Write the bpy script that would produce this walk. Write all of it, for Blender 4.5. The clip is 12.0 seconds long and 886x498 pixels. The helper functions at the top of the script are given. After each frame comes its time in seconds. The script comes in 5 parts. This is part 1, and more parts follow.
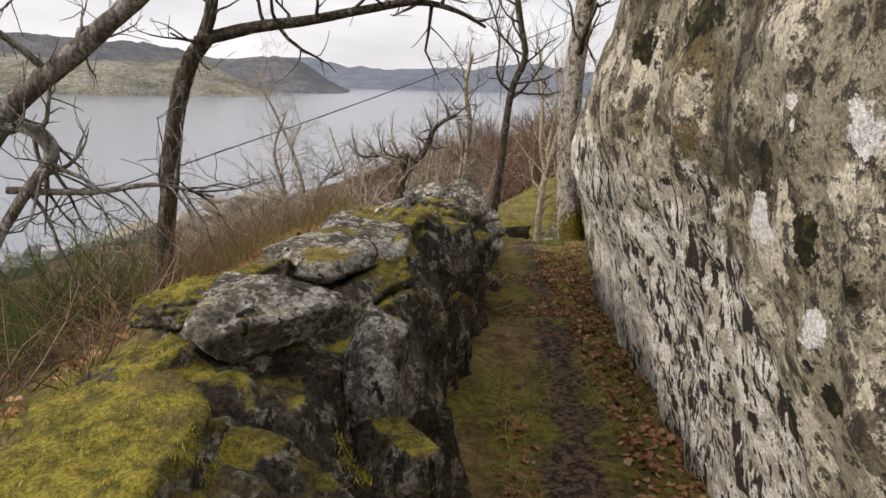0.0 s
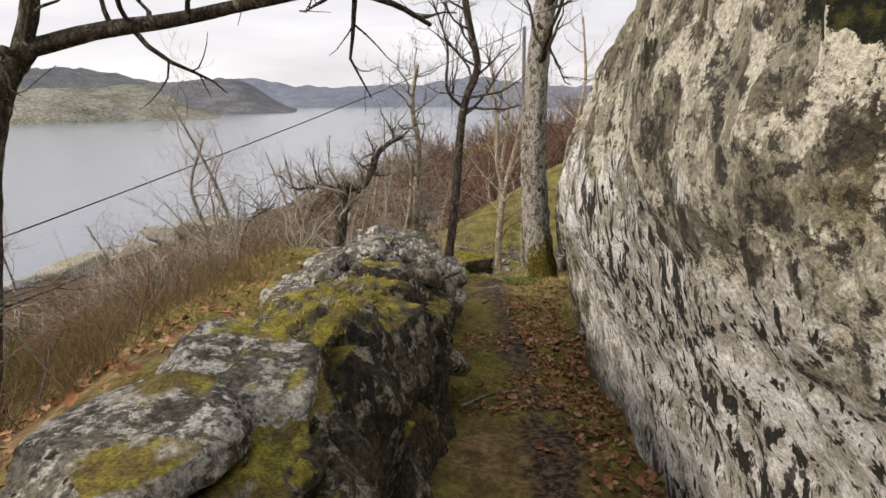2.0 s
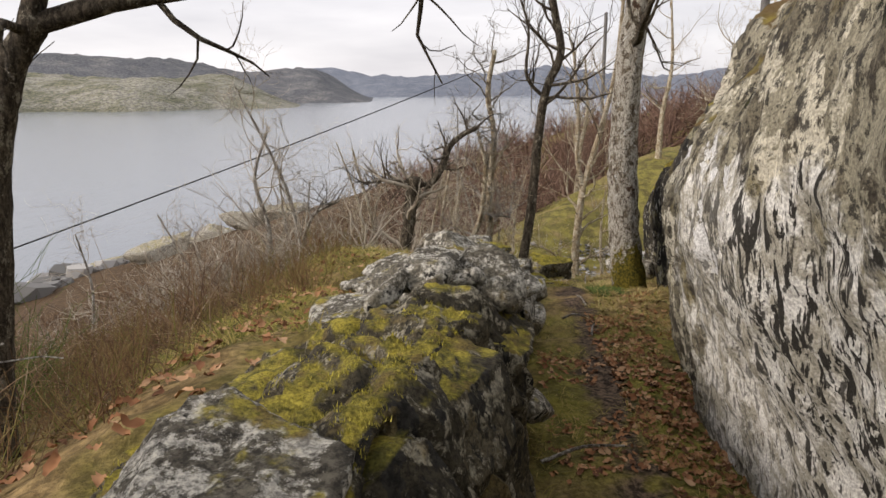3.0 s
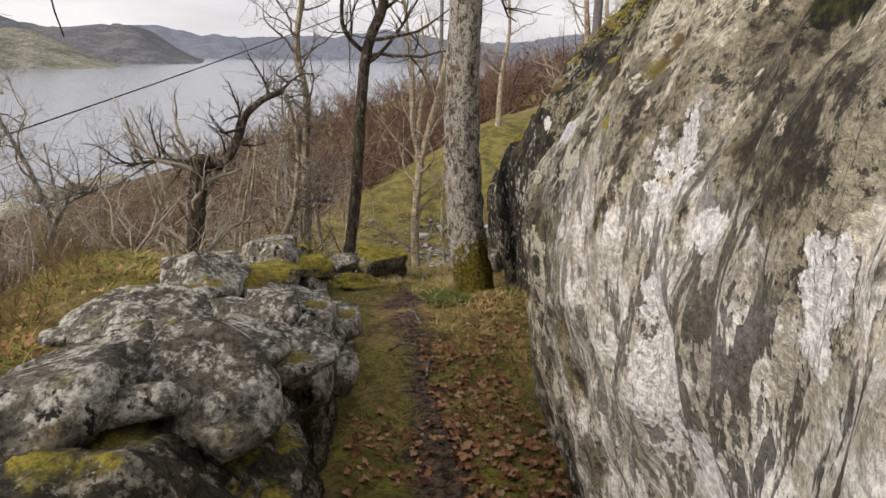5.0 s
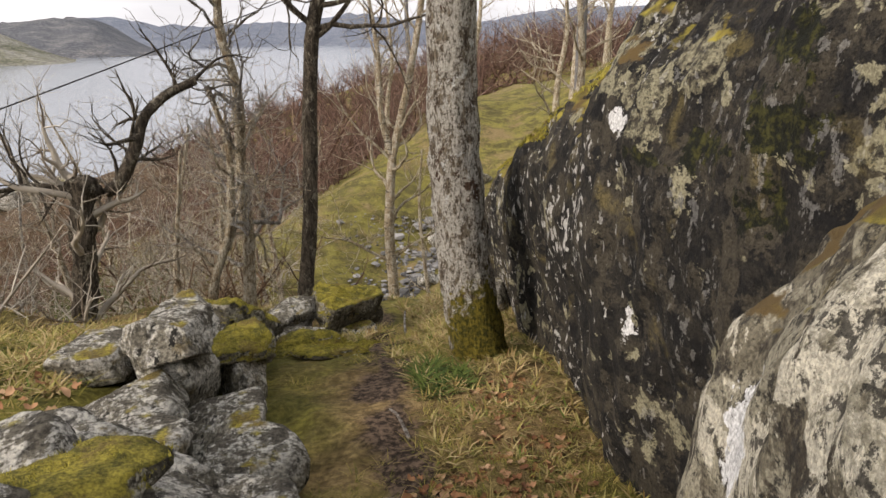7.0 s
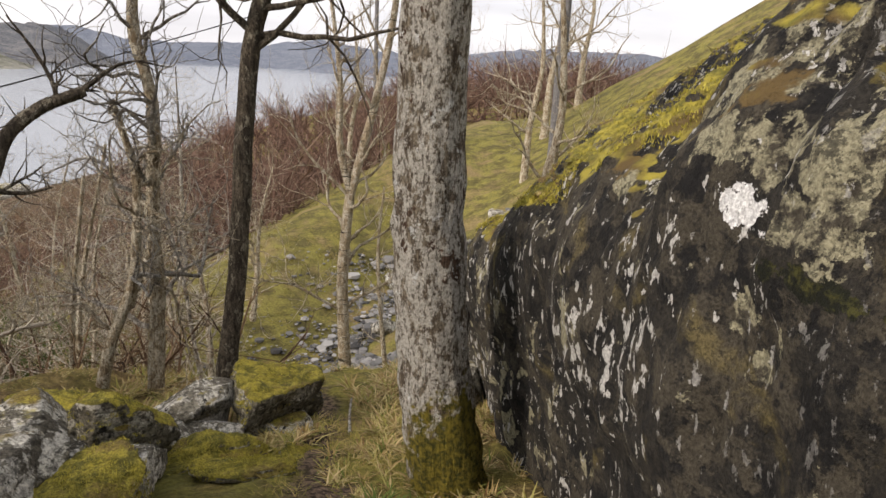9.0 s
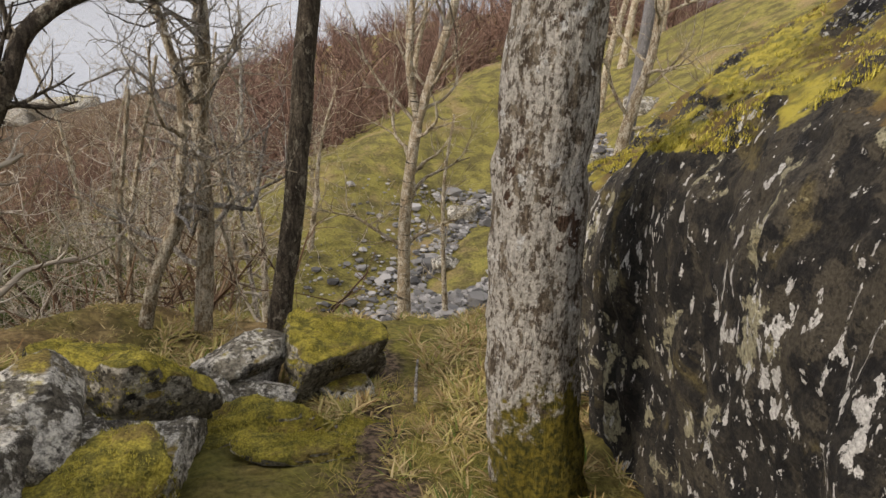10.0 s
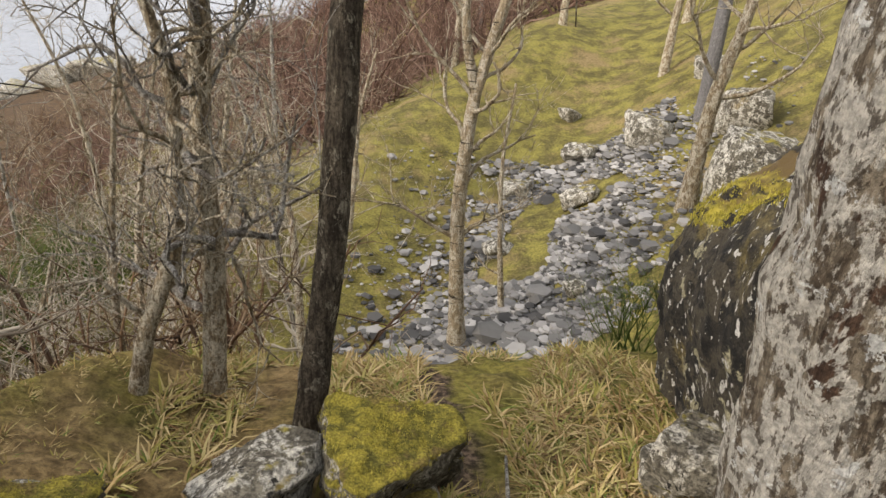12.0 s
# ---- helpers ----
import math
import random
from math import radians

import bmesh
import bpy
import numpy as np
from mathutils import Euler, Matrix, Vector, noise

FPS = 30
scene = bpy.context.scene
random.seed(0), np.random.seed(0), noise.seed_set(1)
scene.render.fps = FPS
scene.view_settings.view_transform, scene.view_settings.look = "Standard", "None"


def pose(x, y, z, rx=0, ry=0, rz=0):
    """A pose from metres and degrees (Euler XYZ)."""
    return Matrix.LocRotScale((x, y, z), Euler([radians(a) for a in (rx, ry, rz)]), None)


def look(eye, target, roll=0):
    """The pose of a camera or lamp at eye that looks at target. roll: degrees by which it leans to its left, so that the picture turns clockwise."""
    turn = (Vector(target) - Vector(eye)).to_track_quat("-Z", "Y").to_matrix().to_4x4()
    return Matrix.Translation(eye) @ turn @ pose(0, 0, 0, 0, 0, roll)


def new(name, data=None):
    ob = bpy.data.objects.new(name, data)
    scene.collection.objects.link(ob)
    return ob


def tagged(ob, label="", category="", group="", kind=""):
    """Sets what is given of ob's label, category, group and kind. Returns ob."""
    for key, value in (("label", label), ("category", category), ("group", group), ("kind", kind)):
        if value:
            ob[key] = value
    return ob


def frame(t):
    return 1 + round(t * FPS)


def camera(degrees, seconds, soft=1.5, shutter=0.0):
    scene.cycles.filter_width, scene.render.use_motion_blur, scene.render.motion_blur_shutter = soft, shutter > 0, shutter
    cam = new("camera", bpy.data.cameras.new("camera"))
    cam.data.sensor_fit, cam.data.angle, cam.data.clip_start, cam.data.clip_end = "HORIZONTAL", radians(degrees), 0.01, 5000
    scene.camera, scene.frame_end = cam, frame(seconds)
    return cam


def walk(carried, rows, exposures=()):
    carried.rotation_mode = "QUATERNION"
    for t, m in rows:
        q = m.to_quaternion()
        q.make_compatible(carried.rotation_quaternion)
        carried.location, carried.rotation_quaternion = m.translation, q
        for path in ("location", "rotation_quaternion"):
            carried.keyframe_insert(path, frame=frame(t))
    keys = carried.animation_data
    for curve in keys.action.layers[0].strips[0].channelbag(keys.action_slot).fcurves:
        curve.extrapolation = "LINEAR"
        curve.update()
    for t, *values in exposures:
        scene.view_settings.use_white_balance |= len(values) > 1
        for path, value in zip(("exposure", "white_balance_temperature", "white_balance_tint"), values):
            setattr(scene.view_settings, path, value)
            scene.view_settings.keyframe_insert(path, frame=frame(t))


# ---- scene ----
cam = camera(66.9, 12.0)
PATH = [
    (0, (0.043, 0.073, 1.464), (0.024, 2.014, 0.983), 1.5),
    (0.5, (0.065, 0.386, 1.464), (0.177, 2.337, 1.039), 0.3),
    (1, (0.122, 0.712, 1.455), (0.43, 2.626, 0.963), 1.0),
    (1.5, (0.152, 0.99, 1.462), (0.237, 2.925, 0.963), 0.8),
    (2, (0.093, 1.344, 1.475), (0.205, 3.292, 1.037), -0.5),
    (2.5, (0.069, 1.628, 1.48), (0.105, 3.574, 1.021), -0.8),
    (2.7, (0.074, 1.764, 1.474), (-0.033, 3.706, 1.011), -0.2),
    (4.3, (0.237, 2.854, 1.424), (0.354, 4.792, 0.945), -0.9),
    (4.5, (0.304, 2.998, 1.422), (0.479, 4.92, 0.897), -0.1),
    (5, (0.407, 3.407, 1.371), (0.758, 5.294, 0.811), 0.9),
    (5.5, (0.451, 3.928, 1.356), (0.805, 5.823, 0.822), 0.3),
    (6, (0.497, 4.321, 1.332), (0.912, 6.201, 0.793), 1.0),
    (6.5, (0.546, 4.683, 1.355), (0.984, 6.562, 0.829), -3.2),
    (6.7, (0.604, 4.84, 1.303), (1.052, 6.706, 0.742), -2.1),
    (8.3, (0.683, 5.743, 1.23), (1.034, 7.597, 0.569), 0.9),
    (8.5, (0.73, 5.842, 1.21), (1.158, 7.717, 0.663), 2.2),
    (9, (0.836, 6.072, 1.213), (1.384, 7.924, 0.693), 2.8),
    (9.5, (0.857, 6.419, 1.153), (1.404, 8.263, 0.607), 6.1),
    (10, (0.839, 6.694, 1.112), (1.224, 8.516, 0.382), 4.4),
    (10.5, (0.83, 6.921, 1.058), (0.867, 8.745, 0.238), 1.4),
    (11, (0.840, 7.217, 1.021), (0.769, 9.031, 0.182), 2.5),
    (11.5, (0.800, 7.560, 1.036), (0.977, 9.389, 0.245), 3.2),
    (12, (0.809, 7.826, 1.032), (1.089, 9.614, 0.182), 3.4),
]
walk(cam, [(t, look(eye, target, roll)) for t, eye, target, roll in PATH], exposures=[(0.0, 0.5, 6900, 16), (2.5, 0.55, 6900, 16), (4.5, 0.42, 6900, 16), (6.0, 0.55, 6900, 16), (8.5, 0.82, 6900, 16), (9.5, 0.6, 6900, 16), (11.0, 1.13, 6900, 15), (12.0, 1.0, 6900, 14)])

# ---------------- light ----------------
world = bpy.data.worlds.new("overcast_sky")
scene.world = world
world.use_nodes = True
wt = world.node_tree
wt.nodes.clear()
w_out = wt.nodes.new("ShaderNodeOutputWorld")
w_bg = wt.nodes.new("ShaderNodeBackground")
w_sky = wt.nodes.new("ShaderNodeTexSky")
w_sky.sky_type, w_sky.sun_disc = "NISHITA", False
w_sky.sun_elevation, w_sky.sun_rotation = radians(25), radians(250)
w_gain = wt.nodes.new("ShaderNodeMix")
w_gain.data_type = "RGBA"
w_gain.blend_type = "MULTIPLY"
w_gain.inputs[0].default_value = 1.0
w_gain.inputs[7].default_value = (0.10, 0.10, 0.10, 1)
w_coord = wt.nodes.new("ShaderNodeTexCoord")
w_map = wt.nodes.new("ShaderNodeMapping")
w_map.inputs["Scale"].default_value = (1.6, 1.6, 9.0)
w_noise = wt.nodes.new("ShaderNodeTexNoise")
w_noise.inputs["Scale"].default_value = 1.8
w_noise.inputs["Detail"].default_value = 7
w_ramp = wt.nodes.new("ShaderNodeValToRGB")
w_ramp.color_ramp.elements[0].position = 0.3
w_ramp.color_ramp.elements[0].color = (0.66, 0.69, 0.75, 1)
w_ramp.color_ramp.elements[1].position = 0.68
w_ramp.color_ramp.elements[1].color = (0.95, 0.985, 1.03, 1)
w_mix = wt.nodes.new("ShaderNodeMix")
w_mix.data_type = "RGBA"
w_mix.inputs[0].default_value = 0.88
wt.links.new(w_sky.outputs[0], w_gain.inputs[6])
wt.links.new(w_coord.outputs["Generated"], w_map.inputs[0])
wt.links.new(w_map.outputs[0], w_noise.inputs["Vector"])
wt.links.new(w_noise.outputs[0], w_ramp.inputs[0])
wt.links.new(w_gain.outputs[2], w_mix.inputs[6])
wt.links.new(w_ramp.outputs[0], w_mix.inputs[7])
w_sep = wt.nodes.new("ShaderNodeSeparateXYZ")
w_zen = wt.nodes.new("ShaderNodeMapRange")
w_zen.inputs[1].default_value, w_zen.inputs[2].default_value = 0.08, 0.75
w_zen.inputs[3].default_value, w_zen.inputs[4].default_value = 0.78, 1.15
wt.links.new(w_coord.outputs["Generated"], w_sep.inputs[0])
wt.links.new(w_sep.outputs[2], w_zen.inputs[0])
wt.links.new(w_zen.outputs[0], w_bg.inputs[1])
wt.links.new(w_mix.outputs[2], w_bg.inputs[0])
wt.links.new(w_bg.outputs[0], w_out.inputs[0])

sun = new("sun", bpy.data.lights.new("sun", "SUN"))
sun.data.energy, sun.data.angle, sun.data.color = 2.2, radians(14), (1.0, 0.94, 0.85)
sun.matrix_world = look((-14, -1, 7.0), (0, 4, 0))

# ---------------- numeric helpers ----------------
rng = np.random.default_rng(7)


def lattice(ix, iy, iz, seed):
    n = (ix * 374761393 + iy * 668265263 + iz * 2147483647 + seed * 974711) & 0xFFFFFFFF
    n = ((n ^ (n >> 13)) * 1274126177) & 0xFFFFFFFF
    n = ((n ^ (n >> 16)) * 2246822519) & 0xFFFFFFFF
    return ((n ^ (n >> 15)) & 0xFFFF) / 32767.5 - 1.0


def vnoise(p, seed=0):
    p = np.asarray(p, float)
    i = np.floor(p).astype(np.int64)
    f = p - i
    f = f * f * (3 - 2 * f)
    out = 0
    for a in (0, 1):
        for b in (0, 1):
            for c in (0, 1):
                w = (f[..., 0] if a else 1 - f[..., 0]) * (f[..., 1] if b else 1 - f[..., 1]) * (f[..., 2] if c else 1 - f[..., 2])
                out = out + w * lattice(i[..., 0] + a, i[..., 1] + b, i[..., 2] + c, seed)
    return out


def fbm(p, octaves=4, seed=0, gain=0.5):
    p = np.asarray(p, float)
    total, amp = 0, 1.0
    for k in range(octaves):
        total = total + amp * vnoise(p * 2.0 ** k + 17.3 * k, seed + k)
        amp *= gain
    return total


def smooth(a, b, x):
    t = np.clip((np.asarray(x, float) - a) / (b - a), 0, 1)
    return t * t * (3 - 2 * t)


def npmesh(name, V, F, smooth_shade=True):
    """A mesh from arrays; F holds triangles or quads."""
    V, F = np.asarray(V, np.float32), np.asarray(F, np.int32)
    me = bpy.data.meshes.new(name)
    k = F.shape[1]
    me.vertices.add(len(V))
    me.vertices.foreach_set("co", V.ravel())
    me.loops.add(F.size)
    me.loops.foreach_set("vertex_index", F.ravel())
    me.polygons.add(len(F))
    me.polygons.foreach_set("loop_start", np.arange(0, F.size, k, dtype=np.int32))
    me.polygons.foreach_set("use_smooth", np.full(len(F), smooth_shade))
    me.update(calc_edges=True)
    me.validate()
    return me


def thing(name, V, F, material, label="", category="", group="", kind="", smooth_shade=True):
    ob = new(name, npmesh(name, V, F, smooth_shade))
    ob.data.materials.append(material)
    return tagged(ob, label, category, group, kind)


def part(name, V, F, material, parent, label="", smooth_shade=True, kind=""):
    ob = new(name, npmesh(name, V, F, smooth_shade))
    ob.data.materials.append(material)
    ob.parent = parent
    ob.matrix_parent_inverse = parent.matrix_world.inverted()
    return tagged(ob, label, kind=kind)


def gather(pieces):
    """Joins (V, F) pieces into one pair of arrays."""
    Vs, Fs, n = [], [], 0
    for V, F in pieces:
        Vs.append(V)
        Fs.append(np.asarray(F) + n)
        n += len(V)
    return np.concatenate(Vs), np.concatenate(Fs)


def scatter(templates, where, yaw, size, pick, tilt=None):
    """Copies of templates, turned, scaled and set down, joined into one pair of arrays."""
    out, n = [], 0
    for k, (V, F) in enumerate(templates):
        m = np.nonzero(pick == k)[0]
        if not len(m):
            continue
        c, s = np.cos(yaw[m])[:, None], np.sin(yaw[m])[:, None]
        sc = np.asarray(size)[m]
        sc = sc[:, None] if sc.ndim == 1 else sc
        sx, sz = sc[:, :1], sc[:, -1:]
        x, y, z = V[:, 0][None], V[:, 1][None], V[:, 2][None]
        if tilt is not None:
            ct, st = np.cos(tilt[m])[:, None], np.sin(tilt[m])[:, None]
            x, z = x * ct + z * st, z * ct - x * st
        P = np.stack([(x * c - y * s) * sx, (x * s + y * c) * sx, z * sz * np.ones_like(c)], -1) + where[m][:, None, :]
        Fk = F[None] + (np.arange(len(m)) * len(V))[:, None, None]
        out.append((P.reshape(-1, 3), Fk.reshape(-1, F.shape[1])))
    return gather(out)


def curve_points(pts, n):
    """n points on a smooth curve through pts (Catmull-Rom)."""
    P = np.asarray(pts, float)
    if len(P) < 3:
        t = np.linspace(0, 1, n)[:, None]
        return P[0] * (1 - t) + P[-1] * t
    Q = np.vstack([2 * P[0] - P[1], P, 2 * P[-1] - P[-2]])
    s = np.linspace(0, len(P) - 1 - 1e-6, n)
    i = s.astype(int)
    t = (s - i)[:, None]
    a, b, c, d = Q[i], Q[i + 1], Q[i + 2], Q[i + 3]
    return 0.5 * (2 * b + (c - a) * t + (2 * a - 5 * b + 4 * c - d) * t ** 2 + (3 * b - a - 3 * c + d) * t ** 3)


def tube(P, r, sides=6, rough=0.0, seed=0):
    """A closed tube along the points P with radii r."""
    P, r = np.asarray(P, float), np.asarray(r, float)
    d = np.gradient(P, axis=0)
    d /= np.linalg.norm(d, axis=1, keepdims=True) + 1e-9
    ref = np.where(np.abs(d[:, 2:3]) > 0.9, [[1.0, 0, 0]], [[0, 0, 1.0]])
    ref = np.broadcast_to(ref[len(ref) // 2], d.shape)
    u = np.cross(d, ref)
    u /= np.linalg.norm(u, axis=1, keepdims=True) + 1e-9
    v = np.cross(d, u)
    a = np.arange(sides) / sides * 2 * np.pi
    ring = np.cos(a)[None, :, None] * u[:, None] + np.sin(a)[None, :, None] * v[:, None]
    rr = r[:, None] * np.ones((1, sides))
    if rough:
        q = P[:, None] + ring * rr[..., None]
        rr = rr * (1 + rough * fbm(q * [30, 30, 11], 3, seed) + 0.35 * rough * vnoise(q * 6, seed + 5))
    V = (P[:, None] + ring * rr[..., None]).reshape(-1, 3)
    n = len(P)
    if sides > 8:
        V = np.concatenate([V, (P[-1] + (ring[-1] * r[-1] * 0.55 + d[-1] * r[-1] * 0.35)), (P[-1] + (ring[-1] * r[-1] * 0.02 + d[-1] * r[-1] * 0.2))])
        n += 2
    i, j = np.meshgrid(np.arange(n - 1), np.arange(sides), indexing="ij")
    k = (j + 1) % sides
    F = np.stack([i * sides + j, i * sides + k, (i + 1) * sides + k, (i + 1) * sides + j], -1).reshape(-1, 4)
    return V, F


# ---------------- materials ----------------
class Nodes:
    """Short calls for building one material."""

    def __init__(self, name, rough=0.9, spec=0.25):
        self.mat = bpy.data.materials.new(name)
        self.mat.use_nodes = True
        self.t = self.mat.node_tree
        self.b = self.t.nodes["Principled BSDF"]
        self.b.inputs["Roughness"].default_value = rough
        self.b.inputs["Specular IOR Level"].default_value = spec
        self.co = self.t.nodes.new("ShaderNodeTexCoord").outputs["Object"]

    def link(self, a, b):
        self.t.links.new(a, b)

    def scaled(self, s, vec=None):
        m = self.t.nodes.new("ShaderNodeMapping")
        m.inputs["Scale"].default_value = s if isinstance(s, tuple) else (s, s, s)
        self.link(vec or self.co, m.inputs[0])
        return m.outputs[0]

    def noise(self, s, detail=5, rough=0.6, distort=0.0, vec=None):
        n = self.t.nodes.new("ShaderNodeTexNoise")
        n.inputs["Scale"].default_value = 1.0
        n.inputs["Detail"].default_value = detail
        n.inputs["Roughness"].default_value = rough
        n.inputs["Distortion"].default_value = distort
        self.link(self.scaled(s, vec), n.inputs["Vector"])
        return n.outputs[0]

    def voronoi(self, s, feature="F1"):
        n = self.t.nodes.new("ShaderNodeTexVoronoi")
        n.feature = feature
        n.inputs["Scale"].default_value = 1.0
        self.link(self.scaled(s), n.inputs["Vector"])
        return n.outputs["Distance"]

    def step(self, v, lo, hi):
        n = self.t.nodes.new("ShaderNodeMapRange")
        n.interpolation_type = "SMOOTHSTEP"
        n.inputs[1].default_value, n.inputs[2].default_value = lo, hi
        self.link(v, n.inputs[0])
        return n.outputs[0]

    def math(self, op, a, b=0.0):
        n = self.t.nodes.new("ShaderNodeMath")
        n.operation = op
        for k, v in enumerate((a, b)):
            if isinstance(v, (int, float)):
                n.inputs[k].default_value = v
            else:
                self.link(v, n.inputs[k])
        return n.outputs[0]

    def mix(self, f, a, b, blend="MIX"):
        n = self.t.nodes.new("ShaderNodeMix")
        n.data_type, n.blend_type = "RGBA", blend
        for k, v in ((0, f), (6, a), (7, b)):
            if isinstance(v, (int, float)):
                n.inputs[k].default_value = v
            elif isinstance(v, tuple):
                n.inputs[k].default_value = (*v, 1)
            else:
                self.link(v, n.inputs[k])
        return n.outputs[2]

    def up(self):
        g = self.t.nodes.new("ShaderNodeNewGeometry")
        s = self.t.nodes.new("ShaderNodeSeparateXYZ")
        self.link(g.outputs["Normal"], s.inputs[0])
        return s.outputs[2]

    def height(self):
        g = self.t.nodes.new("ShaderNodeNewGeometry")
        s = self.t.nodes.new("ShaderNodeSeparateXYZ")
        self.link(g.outputs["Position"], s.inputs[0])
        return s.outputs

    def island(self):
        return self.t.nodes.new("ShaderNodeNewGeometry").outputs["Random Per Island"]

    def near(self, points):
        """How far inside the nearest of the given patches (x, y, z, half-width, half-height) a place lies."""
        g = self.t.nodes.new("ShaderNodeNewGeometry").outputs["Position"]
        best = None
        for x, y, z, w, h in points:
            m = self.t.nodes.new("ShaderNodeMapping")
            m.vector_type = "TEXTURE"
            m.inputs["Location"].default_value = (x, y, z)
            m.inputs["Scale"].default_value = (w * 1.5, w, h)
            self.link(g, m.inputs[0])
            d = self.t.nodes.new("ShaderNodeVectorMath")
            d.operation = "LENGTH"
            self.link(m.outputs[0], d.inputs[0])
            v = self.math("SUBTRACT", 1.0, d.outputs["Value"])
            best = v if best is None else self.math("MAXIMUM", best, v)
        return best

    def patch(self, points, ragged=1.6, scale=16):
        """A crisp, ragged-edged mask round the given patches."""
        r = self.math("MULTIPLY", self.math("SUBTRACT", self.noise(scale, 7, 0.68, 0.15), 0.5), ragged * 2)
        return self.step(self.math("ADD", self.near(points), r), 0.12, 0.2)

    def done(self, colour, bump=None, strength=0.5, distance=0.02):
        if isinstance(colour, tuple):
            self.b.inputs["Base Color"].default_value = (*colour, 1)
        else:
            self.link(colour, self.b.inputs["Base Color"])
        if bump is not None:
            n = self.t.nodes.new("ShaderNodeBump")
            n.inputs["Strength"].default_value, n.inputs["Distance"].default_value = strength, distance
            self.link(bump, n.inputs["Height"])
            self.link(n.outputs[0], self.b.inputs["Normal"])
        return self.mat


MOSS_A, MOSS_B = (0.37, 0.31, 0.05), (0.12, 0.11, 0.022)


def rock_material(name, dark, mid, pale, crust=0.55, white=0.66, streak=0.6, moss=0.55, streak_scale=(16, 16, 3.0)):
    n = Nodes(name, 0.92, 0.2)
    big, med = n.noise(1.7, 5), n.noise(10, 9, 0.76, 0.2)
    fine = n.noise(55, 6, 0.75)
    col = n.mix(n.step(big, 0.35, 0.65), dark, mid)
    col = n.mix(n.step(med, crust - 0.03, crust + 0.02), col, pale)
    blot = n.noise(17, 6, 0.72, 0.1)
    col = n.mix(n.math("MULTIPLY", n.step(blot, 0.55, 0.6), 0.75), col, tuple(c * 0.35 for c in dark))
    ochre = n.noise(4.3, 4, 0.6, 0.5)
    col = n.mix(n.math("MULTIPLY", n.step(ochre, 0.58, 0.68), 0.7), col, (0.20, 0.15, 0.06))
    st = n.noise(streak_scale, 5, 0.6, 0.0)
    sb = n.noise(2.4, 3)
    sv = n.math("ADD", st, n.math("MULTIPLY", n.math("SUBTRACT", sb, 0.5), 0.35))
    dark_line = n.step(sv, streak - 0.012, streak + 0.015)
    col = n.mix(dark_line, col, (0.035, 0.033, 0.028))
    wn = n.noise(4.5, 7, 0.68, 0.1)
    col = n.mix(n.step(wn, white, white + 0.025), col, (0.68, 0.68, 0.66))
    col = n.mix(0.9, col, n.mix(n.step(fine, 0.38, 0.62), (0.35, 0.34, 0.33), (1.35, 1.34, 1.3)), "MULTIPLY")
    mask = n.math("ADD", n.up(), n.math("MULTIPLY", n.math("SUBTRACT", n.noise(3.7, 5, 0.6), 0.5), 1.5))
    mcol = n.mix(n.step(n.noise(14, 6, 0.7), 0.38, 0.6), MOSS_B, MOSS_A)
    mcol = n.mix(n.math("MULTIPLY", n.step(n.noise(5, 6, 0.7), 0.52, 0.6), 0.7), mcol, (0.17, 0.115, 0.045))
    mcol = n.mix(0.8, mcol, n.mix(n.step(n.noise(120, 3), 0.3, 0.7), (0.4, 0.4, 0.4), (1.3, 1.3, 1.3)), "MULTIPLY")
    col = n.mix(n.step(mask, moss, moss + 0.15), col, mcol)
    relief = n.math("ADD", n.math("ADD", n.math("MULTIPLY", fine, 0.55), med), n.math("MULTIPLY", st, -0.3))
    return n.done(col, relief, 0.95, 0.04)


